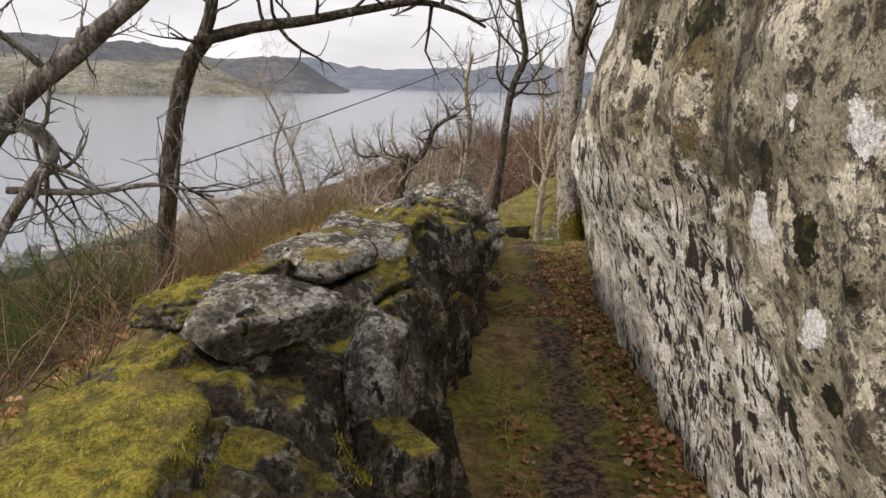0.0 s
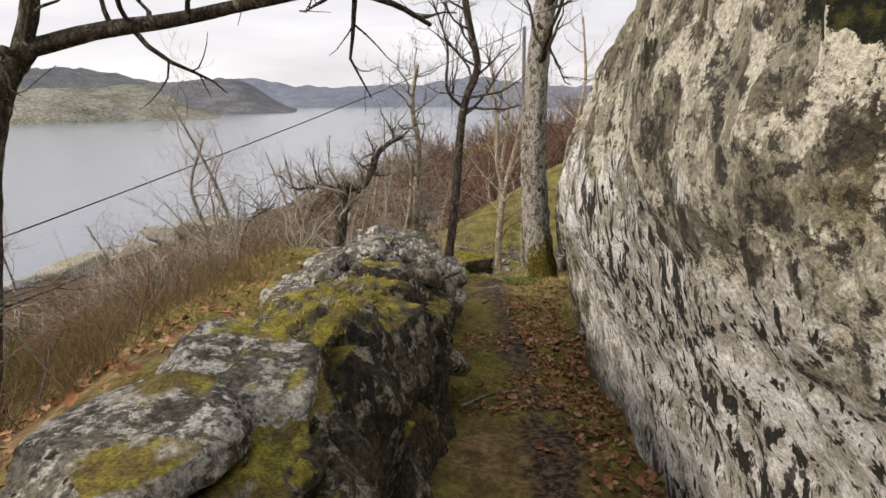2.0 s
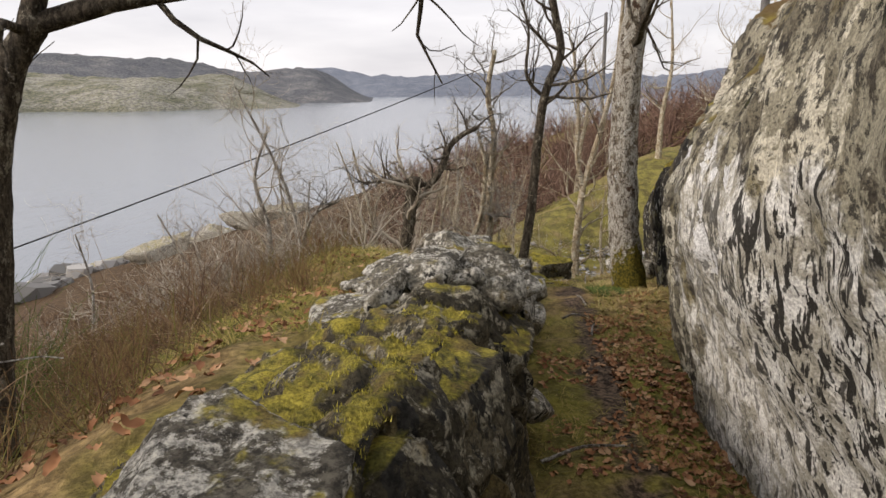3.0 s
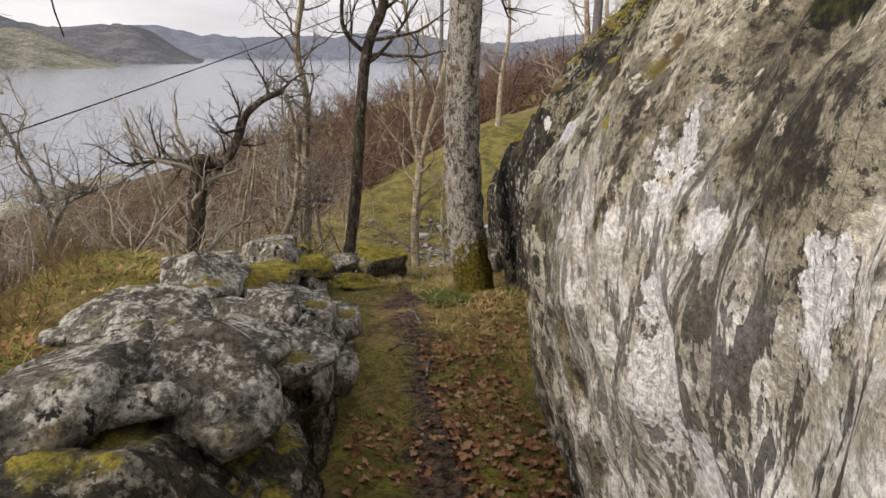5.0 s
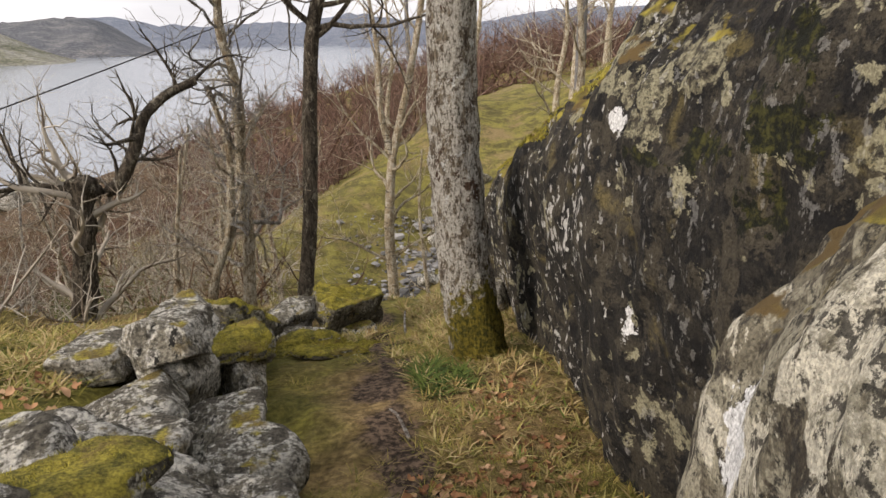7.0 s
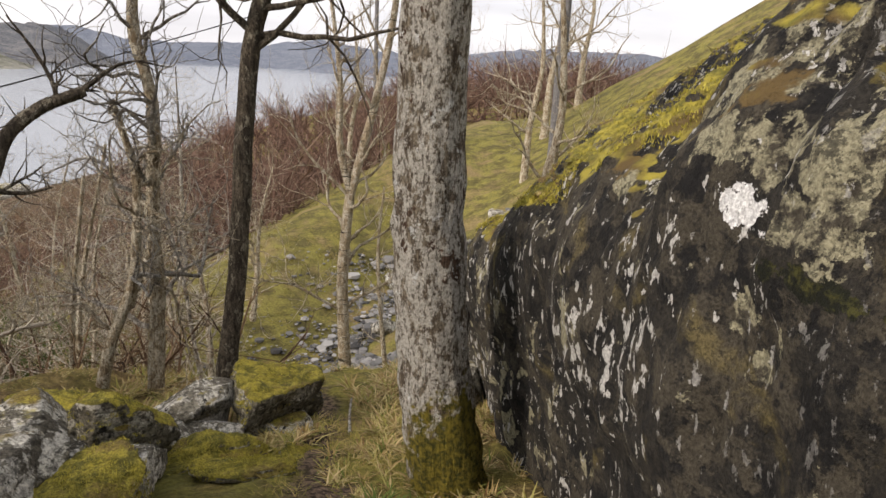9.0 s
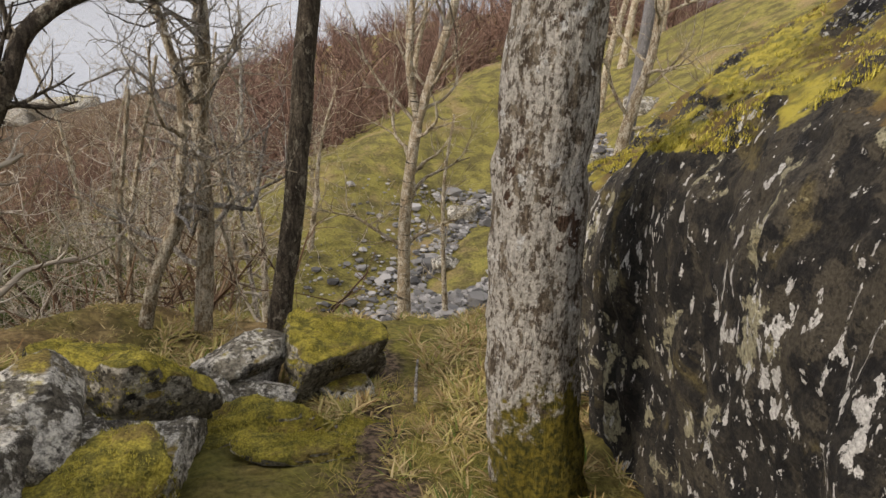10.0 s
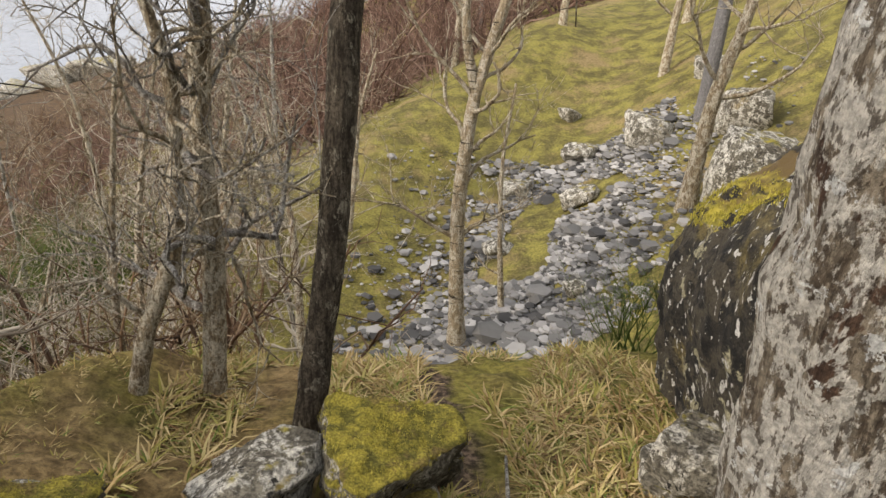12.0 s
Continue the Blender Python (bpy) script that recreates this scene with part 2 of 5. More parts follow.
def crag_material(name, dark, mid, tan, cream, cream_at, streaks, white, creams, black):
    """A weathered rock face: mottled crust, crisp lichen patches, dashes that run down it, black moss."""
    n = Nodes(name, 0.9, 0.22)
    px, py, pz = n.height()
    big, med, fine = n.noise(2.2, 5), n.noise(12, 8, 0.74, 0.2), n.noise(130, 4, 0.7)
    col = n.mix(n.step(med, 0.44, 0.53), dark, mid)
    crust = n.math("ADD", n.noise(6.5, 9, 0.7, 0.15), n.math("MULTIPLY", n.math("SUBTRACT", big, 0.5), 0.3))
    col = n.mix(n.step(crust, 0.49, 0.53), col, tan)
    col = n.mix(n.step(n.noise(4.9, 9, 0.66, 0.25), cream_at, cream_at + 0.018), col, cream)
    col = n.mix(n.math("MULTIPLY", n.step(n.noise(3.1, 5, 0.6, 0.5), 0.57, 0.66), 0.55), col, (0.17, 0.135, 0.05))
    if creams:
        col = n.mix(n.patch(creams, 2.6, 13), col, n.mix(n.step(n.noise(26, 5, 0.7), 0.42, 0.58), tan, cream))
    if streaks == "under":
        edge = n.math("MINIMUM", n.math("ADD", -1.8, n.math("MULTIPLY", py, 1.8)), 1.22)
        under = n.math("ADD", n.math("SUBTRACT", edge, pz), n.math("MULTIPLY", n.math("SUBTRACT", n.noise(6, 6, 0.65), 0.5), 1.0))
        zone = n.math("MULTIPLY", n.step(under, -0.03, 0.05), n.step(n.math("ADD", py, n.math("MULTIPLY", n.math("SUBTRACT", n.noise(4, 6, 0.7), 0.5), 2.2)), 5.1, 4.9))
        col = n.mix(zone, col, n.mix(n.step(n.noise(10, 7, 0.7, 0.2), 0.44, 0.56), (0.40, 0.375, 0.31), (0.72, 0.705, 0.66)))
    gate = n.math("MULTIPLY", n.math("SUBTRACT", n.noise(2.6, 3), 0.5), 0.3)
    dash = n.math("ADD", n.noise((38, 32, 7.5), 4, 0.6, 0.25), gate)
    small = n.math("ADD", n.noise((74, 60, 17), 4, 0.6, 0.2), gate)
    lines = n.math("MAXIMUM", n.step(dash, 0.55, 0.57), n.math("MULTIPLY", n.step(small, 0.575, 0.6), 0.9))
    speck = n.math("MULTIPLY", n.step(n.noise(27, 8, 0.78), 0.535, 0.56), 0.88)
    if streaks == "under":
        some = n.math("ADD", n.math("MULTIPLY", n.step(py, 4.3, 3.4), 0.35), 0.65)
        ink = n.math("ADD", n.math("MULTIPLY", n.math("MULTIPLY", lines, zone), some), n.math("MULTIPLY", speck, n.math("SUBTRACT", 1.0, zone)))
        col = n.mix(ink, col, (0.032, 0.029, 0.024))
    else:
        col = n.mix(n.math("MULTIPLY", speck, 0.8), col, (0.014, 0.013, 0.012))
        zone = n.step(n.math("ADD", py, n.math("MULTIPLY", n.math("SUBTRACT", n.noise(5, 5), 0.5), 1.2)), 6.85, 7.15)
        chip = n.step(n.math("ADD", n.noise((44, 30, 15), 5, 0.65, 0.2), gate), 0.60, 0.62)
        col = n.mix(n.math("MULTIPLY", chip, n.math("ADD", 0.25, n.math("MULTIPLY", zone, 0.75))), col, (0.46, 0.45, 0.42))
    col = n.mix(n.patch(white, 2.4, 17), col, n.mix(n.step(n.noise(60, 4, 0.7), 0.25, 0.45), (0.56, 0.56, 0.54), (0.70, 0.70, 0.69)))
    col = n.mix(0.75, col, n.mix(n.step(fine, 0.35, 0.65), (0.5, 0.49, 0.48), (1.3, 1.3, 1.28)), "MULTIPLY")
    mask = n.math("ADD", n.up(), n.math("MULTIPLY", n.math("SUBTRACT", n.noise(4.5, 6, 0.65), 0.5), 1.2))
    mcol = n.mix(n.step(n.noise(13, 5, 0.65), 0.36, 0.62), MOSS_B, MOSS_A)
    col = n.mix(n.step(mask, 0.62, 0.7), col, n.mix(n.step(n.noise(3.3, 4), 0.42, 0.58), mcol, (0.12, 0.08, 0.03)))
    col = n.mix(n.patch(black, 2.4, 14), col, n.mix(n.step(n.noise(38, 5, 0.7), 0.45, 0.65), (0.010, 0.011, 0.006), (0.06, 0.058, 0.015)))
    relief = n.math("ADD", n.math("ADD", n.math("MULTIPLY", fine, 0.18), n.math("MULTIPLY", med, 0.9)), n.math("MULTIPLY", lines, -0.25))
    return n.done(col, relief, 0.9, 0.035)


m_boulder = crag_material(
    "lichened_gneiss", (0.06, 0.05, 0.036), (0.175, 0.155, 0.11), (0.31, 0.285, 0.21), (0.58, 0.54, 0.43), 0.548, "under",
    [(0.65, 1.38, 1.21, 0.035, 0.055), (0.68, 1.2, 1.06, 0.04, 0.05), (0.64, 1.05, 1.41, 0.04, 0.05), (0.62, 1.23, 1.42, 0.02, 0.035),
     (0.82, 4.13, 1.26, 0.045, 0.055), (0.79, 4.0, 1.2, 0.025, 0.03), (1.11, 5.24, 1.17, 0.05, 0.06), (0.8, 4.1, 1.0, 0.04, 0.14),
     (0.82, 3.98, 0.9, 0.05, 0.1), (0.75, 3.8, 1.21, 0.025, 0.05), (1.25, 5.8, 0.69, 0.05, 0.1)],
    [(0.65, 1.06, 1.28, 0.05, 0.05), (0.68, 1.03, 1.08, 0.06, 0.08), (0.59, 1.7, 1.45, 0.09, 0.07), (0.63, 1.95, 1.25, 0.1, 0.07),
     (0.55, 2.38, 1.37, 0.09, 0.1), (0.57, 2.43, 1.54, 0.05, 0.06), (0.71, 3.19, 1.45, 0.05, 0.06), (0.85, 4.3, 1.42, 0.15, 0.1), (1.15, 5.4, 1.0, 0.16, 0.15), (1.1, 5.25, 1.08, 0.08, 0.1)],
    [(0.64, 1.36, 1.34, 0.03, 0.07), (0.66, 1.22, 1.21, 0.04, 0.05), (0.66, 1.08, 1.18, 0.03, 0.03), (0.81, 1.44, 0.76, 0.05, 0.08),
     (0.66, 1.2, 0.92, 0.08, 0.06), (0.6, 2.05, 1.58, 0.1, 0.07), (0.62, 1.72, 1.62, 0.1, 0.07), (0.68, 3.0, 1.58, 0.12, 0.06), (0.86, 3.98, 1.42, 0.08, 0.03), (1.25, 5.15, 1.42, 0.2, 0.05), (1.4, 5.6, 1.15, 0.25, 0.05)])
m_darkrock = crag_material(
    "dark_wet_gneiss", (0.010, 0.0095, 0.009), (0.028, 0.025, 0.02), (0.058, 0.05, 0.036), (0.27, 0.25, 0.165), 0.60, "chips",
    [(1.67, 7.05, 1.0, 0.05, 0.042), (1.67, 6.89, 0.35, 0.03, 0.06)],
    [(1.8, 7.1, 1.28, 0.1, 0.08), (1.85, 7.45, 1.1, 0.05, 0.08), (1.66, 6.98, 0.83, 0.035, 0.045), (1.66, 6.88, 1.03, 0.09, 0.07), (1.7, 7.01, 1.1, 0.09, 0.07),
     (1.67, 6.93, 0.74, 0.03, 0.04), (1.66, 6.75, 1.2, 0.12, 0.1), (1.75, 6.25, 1.4, 0.2, 0.1), (1.8, 6.6, 1.5, 0.15, 0.1)],
    [(1.65, 6.83, 0.92, 0.12, 0.025), (1.72, 6.35, 1.25, 0.1, 0.05), (1.69, 6.6, 0.98, 0.1, 0.06), (1.81, 6.08, 1.3, 0.1, 0.05), (1.68, 6.36, 0.88, 0.08, 0.08), (1.69, 6.31, 1.07, 0.12, 0.08)])
m_ledge = rock_material("grey_schist", (0.05, 0.043, 0.028), (0.135, 0.116, 0.076), (0.33, 0.305, 0.235), 0.55, 0.66, 0.59, 0.82, (24, 18, 5.0))
m_stone = rock_material("lichened_stone", (0.10, 0.09, 0.07), (0.26, 0.24, 0.19), (0.54, 0.52, 0.46), 0.51, 0.66, 0.66, 0.98, (22, 22, 14))
m_mossrock = rock_material("mossy_stone", (0.08, 0.07, 0.05), (0.18, 0.165, 0.125), (0.38, 0.36, 0.30), 0.54, 0.70, 0.68, 0.38, (20, 20, 12))


def bark_material(name, dark, mid, pale, cover=0.5, moss_low=None, rings=False, plates=0.0):
    n = Nodes(name, 0.95, 0.15)
    ridge = n.noise((46, 46, 9), 6, 0.7, 0.2)
    col = n.mix(n.step(ridge, 0.38, 0.6), dark, mid)
    patch = n.noise((17, 17, 10), 8, 0.76, 0.15)
    col = n.mix(n.step(patch, cover - 0.02, cover + 0.03), col, pale)
    if plates:
        # scales of bark fallen away to the brown wood below
        bare = n.noise((7, 7, 5), 6, 0.68, 0.3)
        col = n.mix(n.step(bare, plates, plates + 0.025), col, n.mix(n.step(ridge, 0.4, 0.6), (0.045, 0.026, 0.017), (0.115, 0.07, 0.045)))
        col = n.mix(n.step(n.noise(11, 7, 0.72, 0.2), 0.60, 0.615), col, (0.66, 0.66, 0.62))
    col = n.mix(n.math('MULTIPLY', n.step(n.noise((75, 75, 30), 5, 0.68), 0.54, 0.58), 0.8), col, dark)
    if rings:
        col = n.mix(n.step(n.noise((5, 5, 46), 3, 0.6), 0.62, 0.66), col, (0.05, 0.042, 0.03))
    col = n.mix(0.7, col, n.mix(n.step(n.noise(90, 5, 0.7), 0.35, 0.65), (0.45, 0.45, 0.45), (1.25, 1.25, 1.25)), "MULTIPLY")
    if moss_low:
        s = n.math("ADD", n.near(moss_low), n.math("MULTIPLY", n.math("SUBTRACT", n.noise(9, 6, 0.7), 0.5), 1.6))
        col = n.mix(n.step(s, 0.1, 0.25), col, n.mix(n.step(n.noise(40, 5, 0.7), 0.36, 0.64), (0.05, 0.05, 0.012), (0.21, 0.165, 0.025)))
    return n.done(col, n.math('ADD', ridge, n.math('MULTIPLY', patch, 1.2)), 1.0, 0.04)


m_bigbark = bark_material("lichened_oak_bark", (0.075, 0.056, 0.038), (0.24, 0.20, 0.145), (0.50, 0.47, 0.405), 0.465, [(1.72, 8.34, -0.38, 0.3, 0.42)], False, 0.60)
m_darkbark = bark_material("dark_bark", (0.045, 0.036, 0.026), (0.145, 0.12, 0.088), (0.30, 0.27, 0.205), 0.56)
m_birch = bark_material("pale_birch_bark", (0.24, 0.19, 0.12), (0.46, 0.37, 0.25), (0.58, 0.52, 0.41), 0.5, None, True)
m_greybark = bark_material("grey_twig_bark", (0.14, 0.12, 0.10), (0.28, 0.25, 0.21), (0.46, 0.44, 0.39), 0.5)
m_brownbark = bark_material("brown_bark", (0.17, 0.125, 0.075), (0.42, 0.34, 0.225), (0.58, 0.52, 0.40), 0.49)


def island_material(name, colours, rough=0.9, spec=0.15):
    """Colours drawn at random for each loose piece."""
    n = Nodes(name, rough, spec)
    r = n.t.nodes.new("ShaderNodeValToRGB")
    e = r.color_ramp.elements
    e[0].color, e[1].color = (*colours[0], 1), (*colours[-1], 1)
    for k, c in enumerate(colours[1:-1], 1):
        e.new(k / (len(colours) - 1)).color = (*c, 1)
    n.link(n.island(), r.inputs[0])
    col = n.mix(0.5, r.outputs[0], n.mix(n.noise(9, 4), (0.55, 0.55, 0.55), (1.35, 1.35, 1.35)), "MULTIPLY")
    return n.done(col)


m_thicket = island_material("thicket_twigs", [(0.05, 0.032, 0.022), (0.12, 0.07, 0.042), (0.20, 0.13, 0.078), (0.32, 0.245, 0.165)])
m_redthicket = island_material("reddish_birch_twigs", [(0.055, 0.033, 0.025), (0.11, 0.064, 0.047), (0.19, 0.115, 0.085), (0.27, 0.185, 0.14)])
m_greytwig = island_material("grey_dead_twigs", [(0.15, 0.12, 0.09), (0.31, 0.27, 0.21), (0.48, 0.44, 0.37)])
m_grass = island_material("winter_grass", [(0.07, 0.08, 0.016), (0.16, 0.15, 0.028), (0.25, 0.20, 0.05), (0.40, 0.30, 0.12)])
m_mossblade = island_material("moss_shoots", [(0.10, 0.095, 0.018), (0.24, 0.21, 0.03), (0.37, 0.315, 0.05), (0.46, 0.40, 0.085)])
m_straw = island_material("withered_leaf_blades", [(0.08, 0.13, 0.022), (0.28, 0.19, 0.075), (0.46, 0.36, 0.18), (0.15, 0.08, 0.035), (0.24, 0.22, 0.055), (0.40, 0.33, 0.15)])
m_leaf = island_material("fallen_leaves", [(0.085, 0.042, 0.024), (0.20, 0.09, 0.042), (0.31, 0.155, 0.075), (0.40, 0.26, 0.15)])
m_loose = island_material("loose_grey_stones", [(0.045, 0.044, 0.043), (0.13, 0.127, 0.12), (0.21, 0.203, 0.192), (0.36, 0.35, 0.33)])
m_heath = island_material("dry_heather", [(0.10, 0.055, 0.03), (0.17, 0.10, 0.05), (0.22, 0.15, 0.07), (0.13, 0.14, 0.03)])
m_juniper = island_material("juniper_needles", [(0.035, 0.06, 0.016), (0.07, 0.10, 0.022), (0.11, 0.135, 0.03)])


def ground_material():
    n = Nodes("ground_turf", 0.95, 0.12)
    x, y, z = n.height()
    big, med, fine = n.noise(0.7, 5), n.noise(3.2, 5, 0.6, 0.4), n.noise(30, 5, 0.7)
    green = n.mix(n.step(med, 0.36, 0.64), (0.085, 0.08, 0.02), (0.19, 0.165, 0.036))
    tan = n.mix(n.step(n.noise(8, 4), 0.4, 0.6), (0.13, 0.088, 0.038), (0.25, 0.175, 0.08))
    col = n.mix(n.step(big, 0.42, 0.62), green, tan)
    # heath on the bank towards the water
    west = n.step(n.math("ADD", x, n.math("MULTIPLY", n.math("SUBTRACT", med, 0.5), 2.5)), -1.2, -2.6)
    col = n.mix(west, col, n.mix(n.step(med, 0.4, 0.62), (0.05, 0.032, 0.02), (0.12, 0.078, 0.04)))
    # sunk green turf in the hollow and on the spur
    hol = n.math("MULTIPLY", n.step(n.math("ADD", y, n.step(x, 0.2, -0.8)), 11.0, 12.2), n.step(n.math("ADD", x, n.math("MULTIPLY", n.math("SUBTRACT", big, 0.5), 4.0)), -7, -5))
    hol = n.math("MULTIPLY", hol, n.step(y, 34, 29))
    col = n.mix(hol, col, n.mix(n.step(n.noise(0.8, 6, 0.7), 0.5, 0.66), n.mix(n.step(n.noise(2.6, 6, 0.7), 0.38, 0.62), (0.095, 0.082, 0.03), (0.215, 0.19, 0.05)), (0.23, 0.17, 0.08)))
    # trodden earth of the path
    mid = n.math("ADD", 0.42, n.math("MULTIPLY", y, 0.075))
    off = n.math("ABSOLUTE", n.math("SUBTRACT", x, mid))
    trod = n.math("MULTIPLY", n.step(n.math("ADD", off, n.math("MULTIPLY", n.math("SUBTRACT", med, 0.5), 0.6)), 0.17, 0.05), n.step(y, 11.4, 10.6))
    col = n.mix(trod, col, n.mix(n.step(fine, 0.4, 0.6), (0.045, 0.032, 0.022), (0.13, 0.09, 0.06)))
    col = n.mix(0.8, col, n.mix(n.step(fine, 0.3, 0.7), (0.4, 0.4, 0.4), (1.35, 1.35, 1.35)), "MULTIPLY")
    return n.done(col, n.math("ADD", fine, med), 0.8, 0.03)


m_ground = ground_material()


def water_material():
    n = Nodes("lake_water", 0.16, 0.5)
    rip = n.noise((0.35, 0.12, 0.3), 5, 0.65)
    n.b.inputs["IOR"].default_value = 1.33
    return n.done(n.mix(n.noise((0.006, 0.003, 0.1), 4), (0.15, 0.17, 0.19), (0.20, 0.22, 0.24)), rip, 0.5, 0.5)


m_water = water_material()


def hill_material(name, dark, light, tint, rockiness=0.5):
    n = Nodes(name, 1.0, 0.05)
    a, b = n.noise((0.02, 0.02, 0.06), 7, 0.7), n.noise((0.09, 0.09, 0.25), 5, 0.7)
    col = n.mix(n.step(a, rockiness - 0.1, rockiness + 0.1), dark, light)
    col = n.mix(n.math("MULTIPLY", n.step(b, 0.45, 0.62), 0.7), col, tint)
    col = n.mix(0.8, col, n.mix(n.step(n.noise((0.22, 0.22, 0.6), 5, 0.75), 0.4, 0.6), (0.5, 0.52, 0.55), (1.25, 1.22, 1.18)), "MULTIPLY")
    return n.done(col, b, 0.8, 6.0)


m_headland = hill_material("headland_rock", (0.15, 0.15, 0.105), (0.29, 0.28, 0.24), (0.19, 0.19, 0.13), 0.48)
# Distance haze is put into these two colours: faint on wooded hills, stronger beyond.
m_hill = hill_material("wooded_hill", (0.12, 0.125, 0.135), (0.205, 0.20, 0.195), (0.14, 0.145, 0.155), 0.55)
m_farhill = hill_material("haze_tinted_far_hill", (0.15, 0.17, 0.21), (0.20, 0.22, 0.255), (0.17, 0.19, 0.23), 0.5)
m_wire = Nodes("black_cable", 0.6).done((0.012, 0.012, 0.014))
m_pole = bark_material("weathered_pole", (0.16, 0.155, 0.15), (0.25, 0.24, 0.235), (0.33, 0.32, 0.31), 0.6)

# ---------------- ground ----------------
WATER = -24.0


def land(x, y):
    """Height of the ground."""
    x, y = np.asarray(x, float), np.asarray(y, float)
    g = np.interp(y, [-6, 0, 3, 4.7, 6.4, 7.8, 8.5, 9.5, 10.3, 11.0, 11.7, 13.0], [0.15, 0, -0.03, -0.12, -0.29, -0.38, -0.50, -0.76, -0.93, -1.1, -1.7, -2.4])
    top = np.interp(y, [-6, 0, 2, 4, 5.5, 7, 8.5, 10], [0.55, 0.55, 0.52, 0.5, 0.45, 0.28, 0.3, 0.25])
    west = np.where(x < -0.9, -0.43 * (-0.9 - x), 0) - 0.045 * np.clip(y - 2, 0, None)
    near = g + top * smooth(0.0 + 0.04 * y, -0.55, x)
    near = near * smooth(-1.6, -0.7, x) + (top + west) * (1 - smooth(-1.6, -0.7, x))
    face = np.interp(y, [-6, 0, 3, 5.2, 6.3, 8.4, 10.3, 12], [1.3, 1.35, 1.5, 1.6, 1.95, 2.3, 2.7, 3.0])
    bank = np.clip(0.6 + 0.5 * (x - 2.2) - 0.20 * (y - 7.5), None, 3.5)
    near = near + np.clip(bank - near, 0, None) * smooth(0.0, 0.9, x - face)
    # the hollow and the spur behind it
    floor = -2.85 + 0.26 * (np.clip(x, -6, None) - 2.0) + 0.35 * np.clip(x - 3.2, 0, None)
    crest_y = 18.6 + 1.2 * np.clip(x, -4, 9)
    crest_z = -2.65 + 0.29 * np.clip(x, -6, 6.0) + 0.06 * np.clip(x - 6.0, 0, 8)
    f = smooth(0, 1, (y - (crest_y - 5.5)) / 5.5)
    hollow = floor - 0.16 * np.clip(np.minimum(y, crest_y - 5.5) - 13, 0, None)
    hollow = hollow * (1 - f) + crest_z * f - 0.22 * np.clip(y - crest_y, 0, None)
    u = x - 0.10 * y
    far = -3.4 + np.where(u > 0, 3.5 * np.tanh(u * 0.30 / 3.5), 0.30 * u) - 0.22 * np.clip(y - 75, 0, None)
    plain = np.interp(y, [10, 25], [0, 1]) * far + (1 - np.interp(y, [10, 25], [0, 1])) * (top + west)
    w = smooth(-9, -3.5, x)
    ahead = np.maximum(hollow, far) * w + plain * (1 - w)
    m = smooth(0, 1, (y - 9.5 - 1.2 * smooth(-1.0, 0.0, x)) / 2.1)
    h = near * (1 - m) + ahead * m
    h = np.where(y > 40, far, h)
    h = h + 0.05 * fbm(np.stack([x * 1.3, y * 1.3, x * 0], -1), 4, 3) * smooth(0.05, 0.8, np.abs(x - 0.45 - 0.075 * y))
    h = h + 0.6 * fbm(np.stack([x * 0.08, y * 0.08, x * 0], -1), 3, 9) * smooth(14, 40, np.hypot(x, y))
    h = h + 0.025 * fbm(np.stack([x * 6, y * 6, x * 0], -1), 3, 5) * smooth(60, 20, np.hypot(x, y))
    return np.maximum(h, WATER - 6)


def spread(lo, hi, step, reach, grow=1.13):
    mid = list(np.arange(lo, hi, step))
    d, a, b = step, lo, mid[-1]
    left, right = [], []
    while a > -reach:
        d *= grow
        a -= d
        left.append(a)
    d = step
    while b < reach:
        d *= grow
        b += d
        right.append(b)
    return np.array(left[::-1] + mid + right)


def sheet(xs, ys, z):
    X, Y = np.meshgrid(xs, ys)
    V = np.stack([X, Y, z(X, Y)], -1).reshape(-1, 3)
    n = len(xs)
    i, j = np.meshgrid(np.arange(len(ys) - 1), np.arange(n - 1), indexing="ij")
    a = i * n + j
    return V, np.stack([a, a + 1, a + n + 1, a + n], -1).reshape(-1, 4)


V, F = sheet(spread(-3.0, 3.5, 0.07, 4300), spread(-1.0, 11.5, 0.07, 4300), land)
thing("ground", V, F, m_ground, "mossy winter turf and heath sloping down to the lake", "ground", kind="structure")
V, F = sheet(np.linspace(-4400, 4400, 9), np.linspace(-4400, 4400, 9), lambda X, Y: X * 0 + WATER)
thing("water", V, F, m_water, "calm pale grey lake under an overcast sky", "lake", kind="structure")


